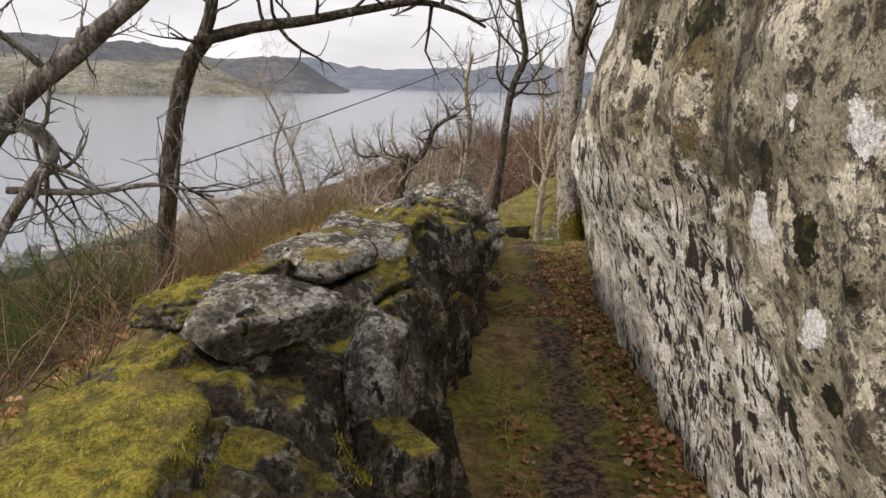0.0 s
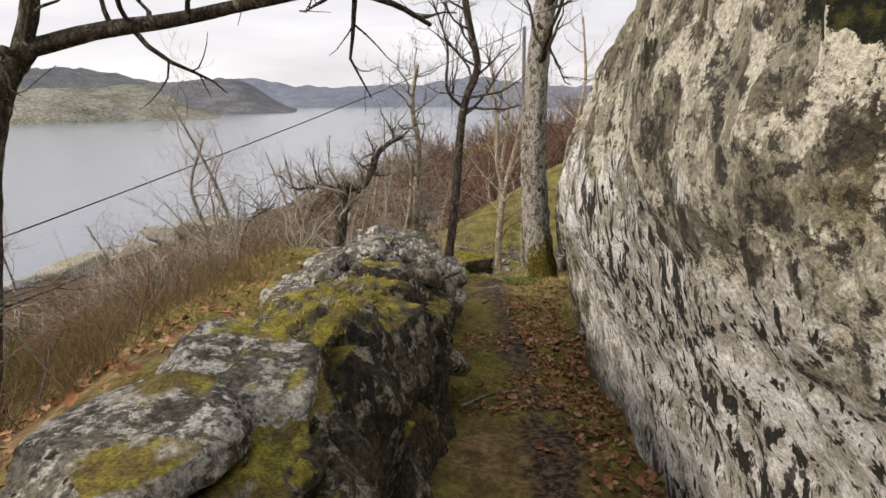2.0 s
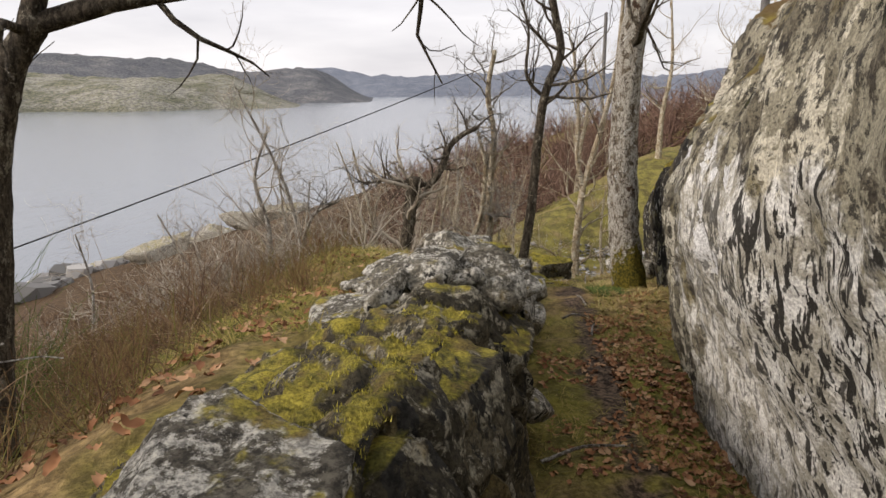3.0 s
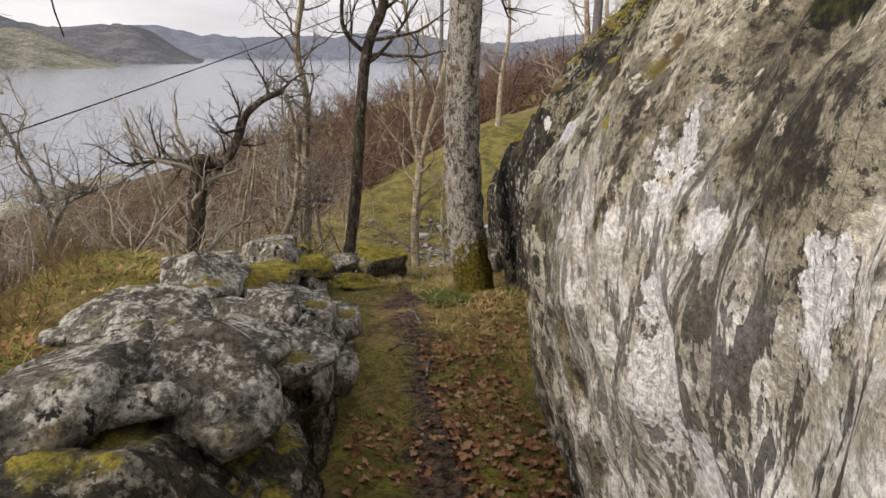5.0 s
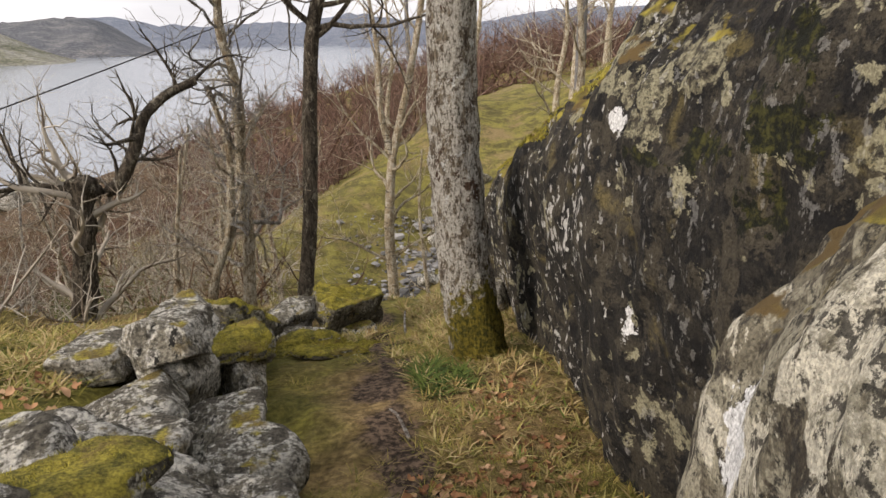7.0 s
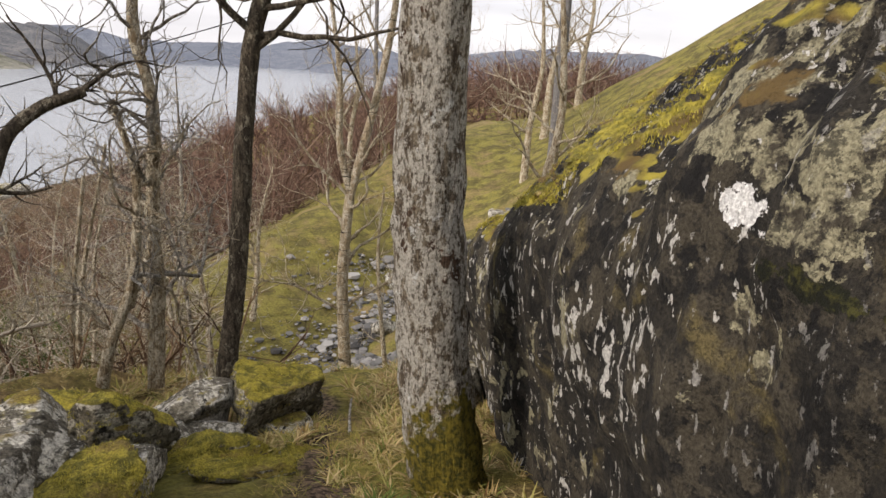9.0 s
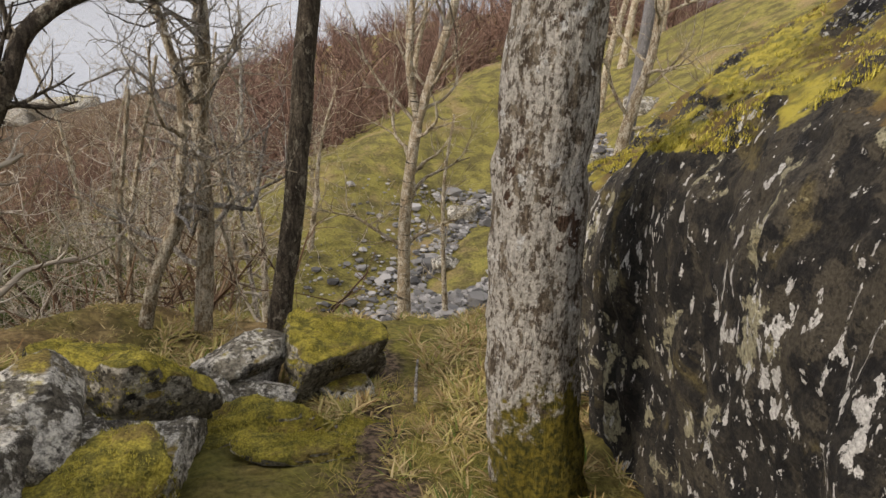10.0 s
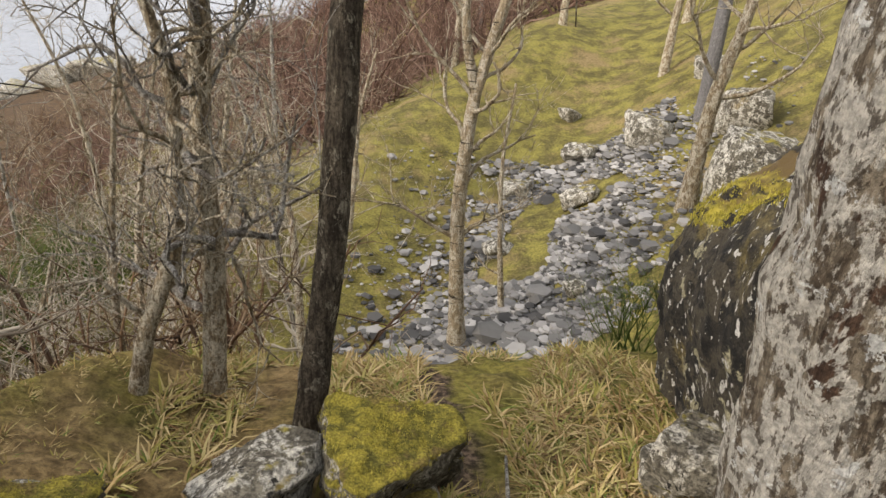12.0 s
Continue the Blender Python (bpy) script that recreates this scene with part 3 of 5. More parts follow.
def ridge(name, az0, az1, near_d, far_d, height, seed, material, label, rough=0.35, taper=6.0):
    """A hill range round the lake between two bearings (degrees east of ahead)."""
    az = np.linspace(az0, az1, 260)
    k = np.linspace(0, 1, 36)
    A, K = np.meshgrid(az, k)
    prof = np.sin(np.clip(K * 0.62, 0, 1) * np.pi) ** 0.8
    ang = np.radians(A)
    shore = near_d * (1 + 0.05 * vnoise(np.stack([A * 0.15, A * 0, A * 0], -1), seed))
    D = shore + (far_d - near_d) * K
    X, Y = np.sin(ang) * D, np.cos(ang) * D
    n = fbm(np.stack([A * 0.16, K * 1.5, A * 0], -1), 5, seed + 2, 0.55)
    fine = fbm(np.stack([A * 1.6, K * 7, A * 0], -1), 4, seed + 4, 0.6)
    end = smooth(az0, az0 + taper, A) * smooth(az1, az1 - taper, A)
    Z = WATER - 2 + height * prof * (1 + rough * n) * end + height * 0.035 * fine * prof * end
    V = np.stack([X, Y, Z], -1).reshape(-1, 3)
    m = len(az)
    i, j = np.meshgrid(np.arange(len(k) - 1), np.arange(m - 1), indexing="ij")
    a = i * m + j
    return thing(name, V, np.stack([a, a + 1, a + m + 1, a + m], -1).reshape(-1, 4), material, label, "hill", kind="structure")


ridge("backdrop_headland", -100, -13.5, 960, 1250, 50, 11, m_headland, "bare rocky headland across the lake", 0.25, 8)
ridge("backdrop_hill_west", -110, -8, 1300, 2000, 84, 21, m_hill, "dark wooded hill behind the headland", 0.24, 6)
ridge("backdrop_hill_north", -30, 40, 2300, 3200, 82, 31, m_farhill, "hills at the end of the lake with blue haze in their colour", 0.4)
ridge("backdrop_hill_east", 4, 120, 1700, 2600, 84, 41, m_farhill, "low hills beyond the bay with blue haze in their colour", 0.35, 8)
ridge("backdrop_hill_south", 110, 262, 900, 1600, 120, 51, m_hill, "dark wooded hill closing the valley", 0.3)


# ---------------- rock faces ----------------
def loft(name, stations, material, label, step=0.03, amp=0.06, seed=0, grain=(3, 3, 1.2), fine=0.02, category="boulder", ledges=0.0):
    """A rock mass drawn from cross-sections (y, [(x, z), ...])."""
    side = 1 if stations[0][1][-1][0] > stations[0][1][0][0] else -1
    stations = [(y, list(q) + [(q[-1][0] + side * 0.6, q[-1][1] - 0.25), (q[-1][0] + side * 1.0, min(q[-1][1], 0) - 1.2)]) for y, q in stations]
    back = stations[0][1][-1]
    stations.insert(0, (stations[0][0] - 0.5, [(0.3 * x + 0.7 * back[0], 0.5 * z - 0.3) for x, z in stations[0][1]]))
    ys = np.array([s[0] for s in stations])
    C = np.array([s[1] for s in stations], float)
    yy = np.arange(ys[0], ys[-1] + step, step)
    rows = np.empty((len(yy), C.shape[1], 2))
    order = np.interp(yy, ys, np.arange(len(ys)))
    for k in range(C.shape[1]):
        for c in (0, 1):
            i = np.clip(order.astype(int), 0, len(ys) - 2)
            t = order - i
            t = t * t * (3 - 2 * t) * 0.5 + t * 0.5
            rows[:, k, c] = C[i, k, c] * (1 - t) + C[i + 1, k, c] * t
    length = np.abs(np.diff(C, axis=1)).sum(2).sum(1).max()
    n = int(length / step)
    prof = np.stack([curve_points(r, n) for r in rows])
    P = np.stack([prof[..., 0], np.broadcast_to(yy[:, None], prof.shape[:2]), prof[..., 1]], -1)
    du, dv = np.gradient(P, axis=0), np.gradient(P, axis=1)
    N = np.cross(dv, du)
    N /= np.linalg.norm(N, axis=-1, keepdims=True) + 1e-9
    if N[len(yy) // 2, n // 3, 0] > 0 and C[0, -1, 0] > C[0, 0, 0] or N[len(yy) // 2, n // 3, 0] < 0 and C[0, -1, 0] < C[0, 0, 0]:
        N = -N
    q = P * np.array(grain)
    d = amp * fbm(q, 5, seed, 0.5) + fine * fbm(P * [14, 14, 5], 3, seed + 9, 0.6)
    if ledges:
        s = vnoise(P * [2.2, 2.6, 1.4], seed + 20) * 2.5 + P[..., 1] * 1.5
        d = d + ledges * 1.3 * (0.4 - np.abs(vnoise(P * [4.2, 4.6, 3.4], seed + 31)) - 0.5 * np.abs(vnoise(P * [9.5, 9.0, 7.5], seed + 33)))
        d = d + ledges * (np.abs((s % 1.0) - 0.5) - 0.25) - ledges * 1.4 * smooth(0.07, 0.0, np.abs((s * 0.63) % 1.0 - 0.5))
    P = P + N * d[..., None]
    m = n
    i, j = np.meshgrid(np.arange(len(yy) - 1), np.arange(m - 1), indexing="ij")
    a = i * m + j
    return thing(name, P.reshape(-1, 3), np.stack([a, a + 1, a + m + 1, a + m], -1).reshape(-1, 4), material, label, category), P, N


_, BP1, BN1 = loft("boulder", [
    (-2.5, [(0.85, -0.2), (0.72, 0.6), (0.66, 1.3), (0.75, 2.0), (1.1, 2.7), (2.4, 3.2)]),
    (0.6, [(1.0, -0.2), (0.8, 0.6), (0.64, 1.25), (0.66, 1.9), (1.0, 2.6), (2.4, 3.2)]),
    (1.5, [(1.06, -0.2), (0.85, 0.6), (0.66, 1.2), (0.63, 1.6), (0.9, 2.5), (2.4, 3.1)]),
    (2.3, [(1.12, -0.2), (0.88, 0.6), (0.64, 1.15), (0.56, 1.5), (0.8, 2.3), (2.4, 3.0)]),
    (3.1, [(1.16, -0.25), (0.95, 0.55), (0.70, 1.12), (0.68, 1.5), (1.0, 2.1), (2.4, 2.8)]),
    (4.3, [(1.20, -0.3), (1.02, 0.5), (0.85, 1.0), (0.92, 1.4), (1.25, 1.85), (2.4, 2.5)]),
    (5.2, [(1.26, -0.4), (1.13, 0.3), (1.05, 0.9), (1.15, 1.22), (1.38, 1.52), (2.4, 2.0)]),
    (5.9, [(1.45, -0.45), (1.30, 0.1), (1.24, 0.65), (1.33, 0.88), (1.6, 1.08), (2.4, 1.5)]),
    (6.35, [(1.85, -0.5), (1.78, 0.0), (1.78, 0.4), (1.85, 0.6), (2.0, 0.8), (2.5, 1.3)]),
], m_boulder, "huge overhanging boulder with white and grey lichen", 0.036, 0.05, 2, (2.2, 2.2, 1.0), 0.018)

_, BP2, BN2 = loft("boulder", [
    (5.4, [(1.8, -0.5), (1.75, 0.2), (1.78, 0.8), (1.85, 1.4), (2.2, 1.9), (3.2, 2.3)]),
    (7.1, [(1.85, -0.6), (1.70, 0.15), (1.64, 0.7), (1.74, 1.2), (2.15, 1.72), (3.2, 2.2)]),
    (7.6, [(1.9, -0.65), (1.77, 0.1), (1.70, 0.6), (1.80, 0.95), (2.12, 1.28), (3.2, 1.9)]),
    (8.4, [(2.02, -0.75), (1.91, 0.0), (1.85, 0.4), (1.90, 0.66), (2.1, 0.83), (3.2, 1.6)]),
    (9.3, [(2.15, -1.0), (2.06, -0.3), (2.0, 0.1), (2.08, 0.4), (2.3, 0.55), (3.2, 1.3)]),
    (10.3, [(2.3, -1.4), (2.2, -0.7), (2.14, -0.3), (2.22, 0.0), (2.5, 0.18), (3.3, 0.8)]),
    (10.9, [(2.9, -1.6), (2.8, -0.9), (2.8, -0.6), (2.85, -0.4), (3.0, -0.3), (3.5, 0.4)]),
], m_darkrock, "dark streaked boulder with a mossy top", 0.038, 0.06, 12, (2.4, 2.4, 1.0), 0.02)

_, LP, LN = loft("rock_ledge", [
    (-2.0, [(0.0, -0.1), (-0.15, 0.35), (-0.32, 0.62), (-0.55, 0.66), (-1.0, 0.62), (-2.0, 0.2)]),
    (1.0, [(0.0, -0.1), (-0.12, 0.25), (-0.27, 0.56), (-0.5, 0.66), (-0.9, 0.60), (-1.9, 0.15)]),
    (1.9, [(0.05, -0.1), (-0.05, 0.2), (-0.2, 0.42), (-0.42, 0.62), (-0.85, 0.66), (-1.8, 0.1)]),
    (2.6, [(0.10, -0.1), (0.02, 0.35), (-0.1, 0.62), (-0.3, 0.75), (-0.8, 0.6), (-1.6, 0.05)]),
    (3.2, [(0.15, -0.15), (0.05, 0.4), (-0.06, 0.74), (-0.2, 0.84), (-0.7, 0.6), (-1.5, 0.05)]),
    (4.3, [(0.25, -0.2), (0.2, 0.3), (0.10, 0.58), (-0.08, 0.68), (-0.6, 0.48), (-1.4, 0.05)]),
    (5.3, [(0.34, -0.25), (0.30, 0.18), (0.22, 0.38), (0.02, 0.5), (-0.5, 0.36), (-1.3, -0.1)]),
    (6.3, [(0.45, -0.4), (0.40, -0.02), (0.30, 0.14), (0.05, 0.26), (-0.4, 0.2), (-1.2, -0.2)]),
    (7.2, [(0.40, -0.6), (0.33, -0.45), (0.2, -0.35), (0.0, -0.2), (-0.4, -0.2), (-1.2, -0.4)]),
], m_ledge, "low ledge of layered grey schist with moss on top", 0.034, 0.07, 31, (3.2, 3.0, 1.3), 0.02, "rock", 0.05)


# ---------------- loose stones ----------------
def ico(level):
    bm = bmesh.new()
    bmesh.ops.create_icosphere(bm, subdivisions=level, radius=1)
    V = np.array([v.co[:] for v in bm.verts])
    F = np.array([[v.index for v in f.verts] for f in bm.faces])
    bm.free()
    return V, F


ICO = {k: ico(k) for k in (1, 2, 3, 4, 5)}


def stone_shape(level, seed, cuts=11, rough=0.05, flat=1.0, humps=0.0):
    """An angular stone about one unit in half-size: a ball cut by planes, then weathered."""
    r = np.random.default_rng(seed)
    V, F = ICO[level]
    N = r.normal(size=(cuts, 3))
    N /= np.linalg.norm(N, axis=1, keepdims=True)
    N = np.vstack([N, [[0, 0, 1], [0, 0, -1]]])
    d = np.concatenate([r.uniform(0.55, 0.9, cuts), [0.62 * flat, 0.6 * flat]])
    dots = V @ N.T
    rad = np.where(dots > 0.05, d / np.maximum(dots, 0.05), 9).min(1)
    rad = np.minimum(rad, 1.2)
    P = V * rad[:, None]
    if humps:
        P = P * (1 + humps * fbm(P * 2.2 + seed, 3, seed % 61) + 0.4 * humps * np.abs(vnoise(P * 6 + seed, seed % 53)))[:, None]
    if rough:
        bed = np.array([0.25, 0.15, 1.0]) / 1.04
        layer = (P @ bed) * 6 + 0.8 * vnoise(P * 2.2 + seed, seed % 89)
        step = np.abs(layer % 1.0 - 0.5)
        P = P * (1 + 0.45 * rough * fbm(P * 3 + seed, 4, seed % 97) + 0.35 * rough * fbm(P * 11 + seed, 3, seed % 83) - 0.5 * rough * smooth(0.12, 0.0, step))[:, None]
    return P, F


def stone(name, place, size, yaw, seed, material, label, category="rock", tilt=(0, 0), level=4, cuts=11, group="", rough=0.06):
    soft = material is m_mossrock
    P, F = stone_shape(level, seed, cuts, rough, 1.3 if soft else 1.0, 0.13 if soft else 0.0)
    M = np.array(Euler((radians(tilt[0]), radians(tilt[1]), radians(yaw))).to_matrix())
    P = (P * np.array(size)) @ M.T
    ob = thing(name, P, F, material, label, category, group)
    ob.location = place
    return ob


G1 = "stones on the rock ledge"
ledge_stones = [
    ((-0.52, 1.93, 0.79), (0.23, 0.22, 0.16), 25, (0, -8), m_stone, "grey lichen-crusted slab resting on the rock ledge"),
    ((-0.20, 2.05, 0.52), (0.13, 0.17, 0.36), 10, (8, 12), m_stone, "upright pointed lichen-grey stone leaning on the ledge"),
    ((-0.30, 2.95, 0.70), (0.26, 0.34, 0.20), -12, (6, 4), m_stone, "moss-patched grey block on the ledge"),
    ((-0.62, 1.25, 0.60), (0.30, 0.36, 0.20), 40, (0, 0), m_mossrock, "moss-covered stone at the ledge's edge"),
    ((-0.66, 0.75, 0.56), (0.20, 0.22, 0.16), 70, (0, 0), m_stone, "small grey stone in the moss"),
    ((-0.50, 2.58, 0.78), (0.25, 0.20, 0.12), 60, (4, -4), m_stone, "flat mossy stone capping the ledge"),
    ((-0.26, 2.70, 0.58), (0.17, 0.16, 0.17), 20, (0, 6), m_mossrock, "mossy block wedged in a gap of the ledge"),
    ((-0.72, 2.25, 0.72), (0.22, 0.28, 0.11), -15, (0, -14), m_mossrock, "sloping stone with a yellow moss skin"),
    ((-0.12, 1.85, 0.36), (0.16, 0.18, 0.20), 35, (0, 10), m_ledge, "dark wedged stone below the slab"),
    ((-0.02, 3.75, 0.58), (0.20, 0.5, 0.22), -4, (0, 8), m_ledge, "upright dark schist slab on the ledge"),
    ((0.16, 4.75, 0.36), (0.16, 0.44, 0.24), -6, (0, 8), m_ledge, "upright dark schist slab on the ledge"),
]
for k, (p, s, yaw, tl, mt, lb) in enumerate(ledge_stones):
    stone("stone", p, s, yaw, 100 + k, mt, lb, "stone", tl, 5, 10, G1, 0.09)

G2 = "tumbled stones of the wall end"
rubble = [
    ((-0.06, 6.15, 0.44), (0.17, 0.22, 0.15), 30, (20, 25)), ((0.18, 6.0, 0.36), (0.20, 0.18, 0.15), 75, (0, 12)), ((0.30, 6.35, 0.22), (0.20, 0.26, 0.13), 10, (0, 6)),
    ((-0.40, 6.2, 0.30), (0.26, 0.20, 0.11), 55, (0, -10)), ((-0.12, 5.75, 0.42), (0.17, 0.26, 0.12), -20, (10, 18)), ((0.12, 5.55, 0.38), (0.19, 0.25, 0.15), 35, (0, 20)),
    ((0.32, 5.72, 0.18), (0.14, 0.22, 0.15), 0, (0, 8)), ((-0.32, 5.55, 0.40), (0.24, 0.17, 0.10), 15, (0, -8)), ((0.42, 6.62, 0.06), (0.17, 0.20, 0.13), 60, (0, 0)),
    ((0.12, 6.68, 0.16), (0.25, 0.22, 0.13), 20, (5, 6)), ((-0.22, 6.72, 0.14), (0.27, 0.20, 0.12), -35, (0, -6)), ((-0.62, 6.55, 0.12), (0.24, 0.15, 0.09), 10, (0, -12)),
    ((0.40, 6.85, -0.16), (0.20, 0.20, 0.14), 35, (0, 0)), ((0.40, 6.3, -0.05), (0.13, 0.2, 0.15), 0, (0, 0)), ((-0.5, 5.1, 0.36), (0.2, 0.3, 0.12), 25, (0, -12)),
    ((0.05, 7.1, 0.0), (0.25, 0.2, 0.16), 80, (0, 6)), ((-0.35, 7.2, 0.0), (0.26, 0.22, 0.14), 5, (0, -8)), ((0.38, 7.25, -0.22), (0.18, 0.2, 0.15), 45, (0, 0)),
    ((-0.05, 7.55, -0.12), (0.26, 0.2, 0.15), 60, (0, 0)), ((0.30, 7.7, -0.28), (0.22, 0.2, 0.14), 20, (0, 0)),
]
for k, (p, s, yaw, tl) in enumerate(rubble):
    stone("wall_stone", p, s, yaw, 200 + k, m_stone, "angular lichen-grey stone tumbled from an old wall", "stone", tl, 4, 10, G2, 0.08)
stone("wall_stone", (0.12, 6.32, 0.40), (0.19, 0.16, 0.07), 35, 231, m_mossrock, "flat yellow-mossed stone on the wall end", "stone", (0, 4), 4, 9, G2)

r = np.random.default_rng(44)
crown = LP.reshape(-1, 3)
for k in range(34):
    y = r.uniform(4.5, 7.0)
    x = 0.36 + 0.04 * (y - 5) - r.uniform(0.0, 0.75)
    near_by = np.hypot(crown[:, 0] - x, crown[:, 1] - y)
    z = crown[near_by < 0.08, 2].max() if near_by.min() < 0.08 else float(land(x, y))
    q = r.uniform(0.07, 0.145)
    stone("wall_stone", (x, y, z + q * 0.32), (q * r.uniform(1.0, 1.5), q * r.uniform(0.9, 1.4), q * r.uniform(0.6, 1.0)), r.uniform(0, 360), 250 + k, m_stone,
          "small jagged lichened stone of a ruined wall", "stone", (r.normal(0, 16), r.normal(0, 20)), 3, 8, G2, 0.06)

G3 = "mossy stones of the low wall"
wall = [
    ((0.20, 8.95, -0.36), (0.22, 0.20, 0.20), 20, m_mossrock, "large stone capped with thick yellow-green moss"),
    ((0.03, 8.38, -0.12), (0.24, 0.20, 0.18), 60, m_stone, "pale grey angular block in the low wall"),
    ((0.33, 8.58, -0.34), (0.14, 0.13, 0.12), 10, m_stone, "round lichened stone in the low wall"),
    ((0.32, 8.22, -0.18), (0.17, 0.13, 0.08), 40, m_mossrock, "flat mossy stone at the wall's foot"),
    ((0.08, 7.92, 0.06), (0.19, 0.18, 0.13), 15, m_stone, "pale weathered boulder beside the path"),
    ((0.67, 9.02, -0.60), (0.27, 0.13, 0.11), 5, m_mossrock, "long mossy stone forming a step"),
    ((0.78, 8.84, -0.57), (0.17, 0.10, 0.06), 0, m_mossrock, "flat bright-mossed stone forming a step"),
    ((0.55, 9.55, -0.58), (0.19, 0.16, 0.14), 25, m_stone, "grey stone with moss at its side"),
    ((0.92, 9.58, -0.60), (0.25, 0.20, 0.21), 70, m_mossrock, "big stone draped with yellow-green moss"),
    ((0.59, 9.30, -0.64), (0.18, 0.12, 0.08), 15, m_stone, "small pale stone on the wall"),
    ((-0.12, 9.15, -0.42), (0.2, 0.2, 0.14), 35, m_mossrock, "low mossy stone in the wall"),
    ((1.02, 9.05, -0.70), (0.14, 0.11, 0.08), 35, m_mossrock, "half-sunk mossy stone beside the path"),
    ((0.38, 8.88, -0.50), (0.085, 0.08, 0.09), 70, m_stone, "squarish grey stone in the low wall"),
    ((0.42, 9.22, -0.61), (0.10, 0.10, 0.10), 15, m_stone, "small round lichened stone in the wall"),
    ((-0.15, 8.72, -0.30), (0.18, 0.16, 0.13), 65, m_stone, "small lichened stone behind the wall"),
    ((-0.35, 8.15, -0.12), (0.22, 0.18, 0.13), 25, m_stone, "half-buried pale stone beside the wall"),
    ((2.02, 9.55, -0.62), (0.13, 0.15, 0.20), 35, m_stone, "white-crusted block under the boulder"),
]
for k, (p, s, yaw, mt, lb) in enumerate(wall):
    # a stone that would hang above the ground lies on another one
    name, foot = "mossy_stone" if mt is m_mossrock else "wall_stone", float(land(p[0], p[1])) - 0.04
    low = p[2] - 0.55 * s[2]
    stone(name, p, (s[0] * 1.15, s[1] * 1.15, s[2] * 1.1), yaw, 300 + k, mt, lb, "stone", (0, 0), 5, 10, G3, 0.07)
    if low - foot > 0.04:
        hz = (low - foot + 0.05) / 1.22
        stone("wall_stone", (p[0] - 0.02, p[1] + 0.03, foot + 0.6 * hz), (s[0] * 1.1, s[1] * 1.15, hz), yaw + 50, 340 + k, m_stone, "grey stone in the lower course of the wall", "stone", (0, 0), 4, 10, G3, 0.07)

# outcrops beyond the hollow
for k, (x, y, s, lb) in enumerate([(5.6, 17.8, (0.9, 0.7, 0.7), "pale rock slab above the scree"), (4.9, 18.8, (0.7, 0.5, 0.5), "pale rock slab above the scree"), (6.4, 16.6, (1.0, 0.9, 0.9), "weathered outcrop above the scree"),
                                   (3.6, 18.2, (0.6, 0.5, 0.4), "grey block among the scree"), (4.2, 16.9, (0.5, 0.4, 0.4), "grey block among the scree"), (7.4, 19.5, (0.9, 0.8, 0.5), "pale rock slab above the scree"),
                                   (4.9, 12.6, (0.9, 1.1, 1.2), "white-streaked crag above the mossy bank"), (5.4, 14.2, (1.0, 1.1, 1.1), "white-streaked crag above the mossy bank"), (2.9, 16.2, (0.45, 0.35, 0.3), "grey block among the scree"),
                                   (5.2, 20.6, (0.6, 0.4, 0.35), "pale rock slab above the scree"), (3.4, 14.3, (0.35, 0.3, 0.3), "grey block among the scree")]):
    s = tuple(v * 0.62 for v in s)
    stone("outcrop", (x, y, float(land(x, y)) + s[2] * 0.25), s, k * 47, 400 + k, m_stone, lb, "rock", (0, 10), 4, 12, "outcrops above the scree", 0.1)

stones = [stone_shape(1, 500 + k, 7, 0.0, 0.45) for k in range(10)]
r = np.random.default_rng(5)
n = 17000
sx, sy = r.normal(0, 1.0, n), r.uniform(0, 1, n)
py = 13.2 + 6.0 * sy
px = 2.1 + 0.52 * (py - 13.2) + sx * (0.8 + 0.06 * (py - 13))
keep = fbm(np.stack([px * 0.7, py * 0.7, px * 0], -1), 3, 77) > -0.6
px, py = px[keep], py[keep]
size = r.gamma(0.9, 0.021, len(px)) + 0.012
where = np.stack([px, py, land(px, py) + size * 0.4], -1)
V, F = scatter(stones, where, r.uniform(0, 6.3, len(px)), np.stack([size * 1.5, size * 0.8], -1), r.integers(0, 10, len(px)), r.normal(0, 0.55, len(px)))
thing("scree", V, F, m_loose, "loose grey scree of broken slate on the slope", "scree", kind="stuff", smooth_shade=False)

n = 3800
py = r.uniform(55, 150, n)
px = r.uniform(-90, -12, n)
hz = land(px, py)
ok = (hz < WATER + 5.5) & (hz > WATER - 1.5)
px, py, hz = px[ok], py[ok], hz[ok]
size = r.gamma(2.5, 0.35, len(px)) + 0.3
V, F = scatter(stones, np.stack([px, py, hz + size * 0.2], -1), r.uniform(0, 6.3, len(px)), np.stack([size * 1.3, size], -1), r.integers(0, 10, len(px)), r.normal(0, 0.3, len(px)))
thing("shore_rocks", V, F, m_loose, "pale broken rocks along the lake shore", "rocks", kind="stuff", smooth_shade=False)
for k, (x, y) in enumerate([(-30, 78), (-36, 84), (-25, 74), (-50, 96), (-42, 88), (-20, 72), (-46, 80), (-33, 70), (-56, 90)]):
    stone("shore_outcrop", (x, y, float(land(x, y)) + 0.4), (3.6, 2.8, 1.7), k * 31, 450 + k, m_stone, "pale smooth outcrop above the lake shore", "rock", (0, 12), 4, 12, "outcrops by the shore", 0.1)

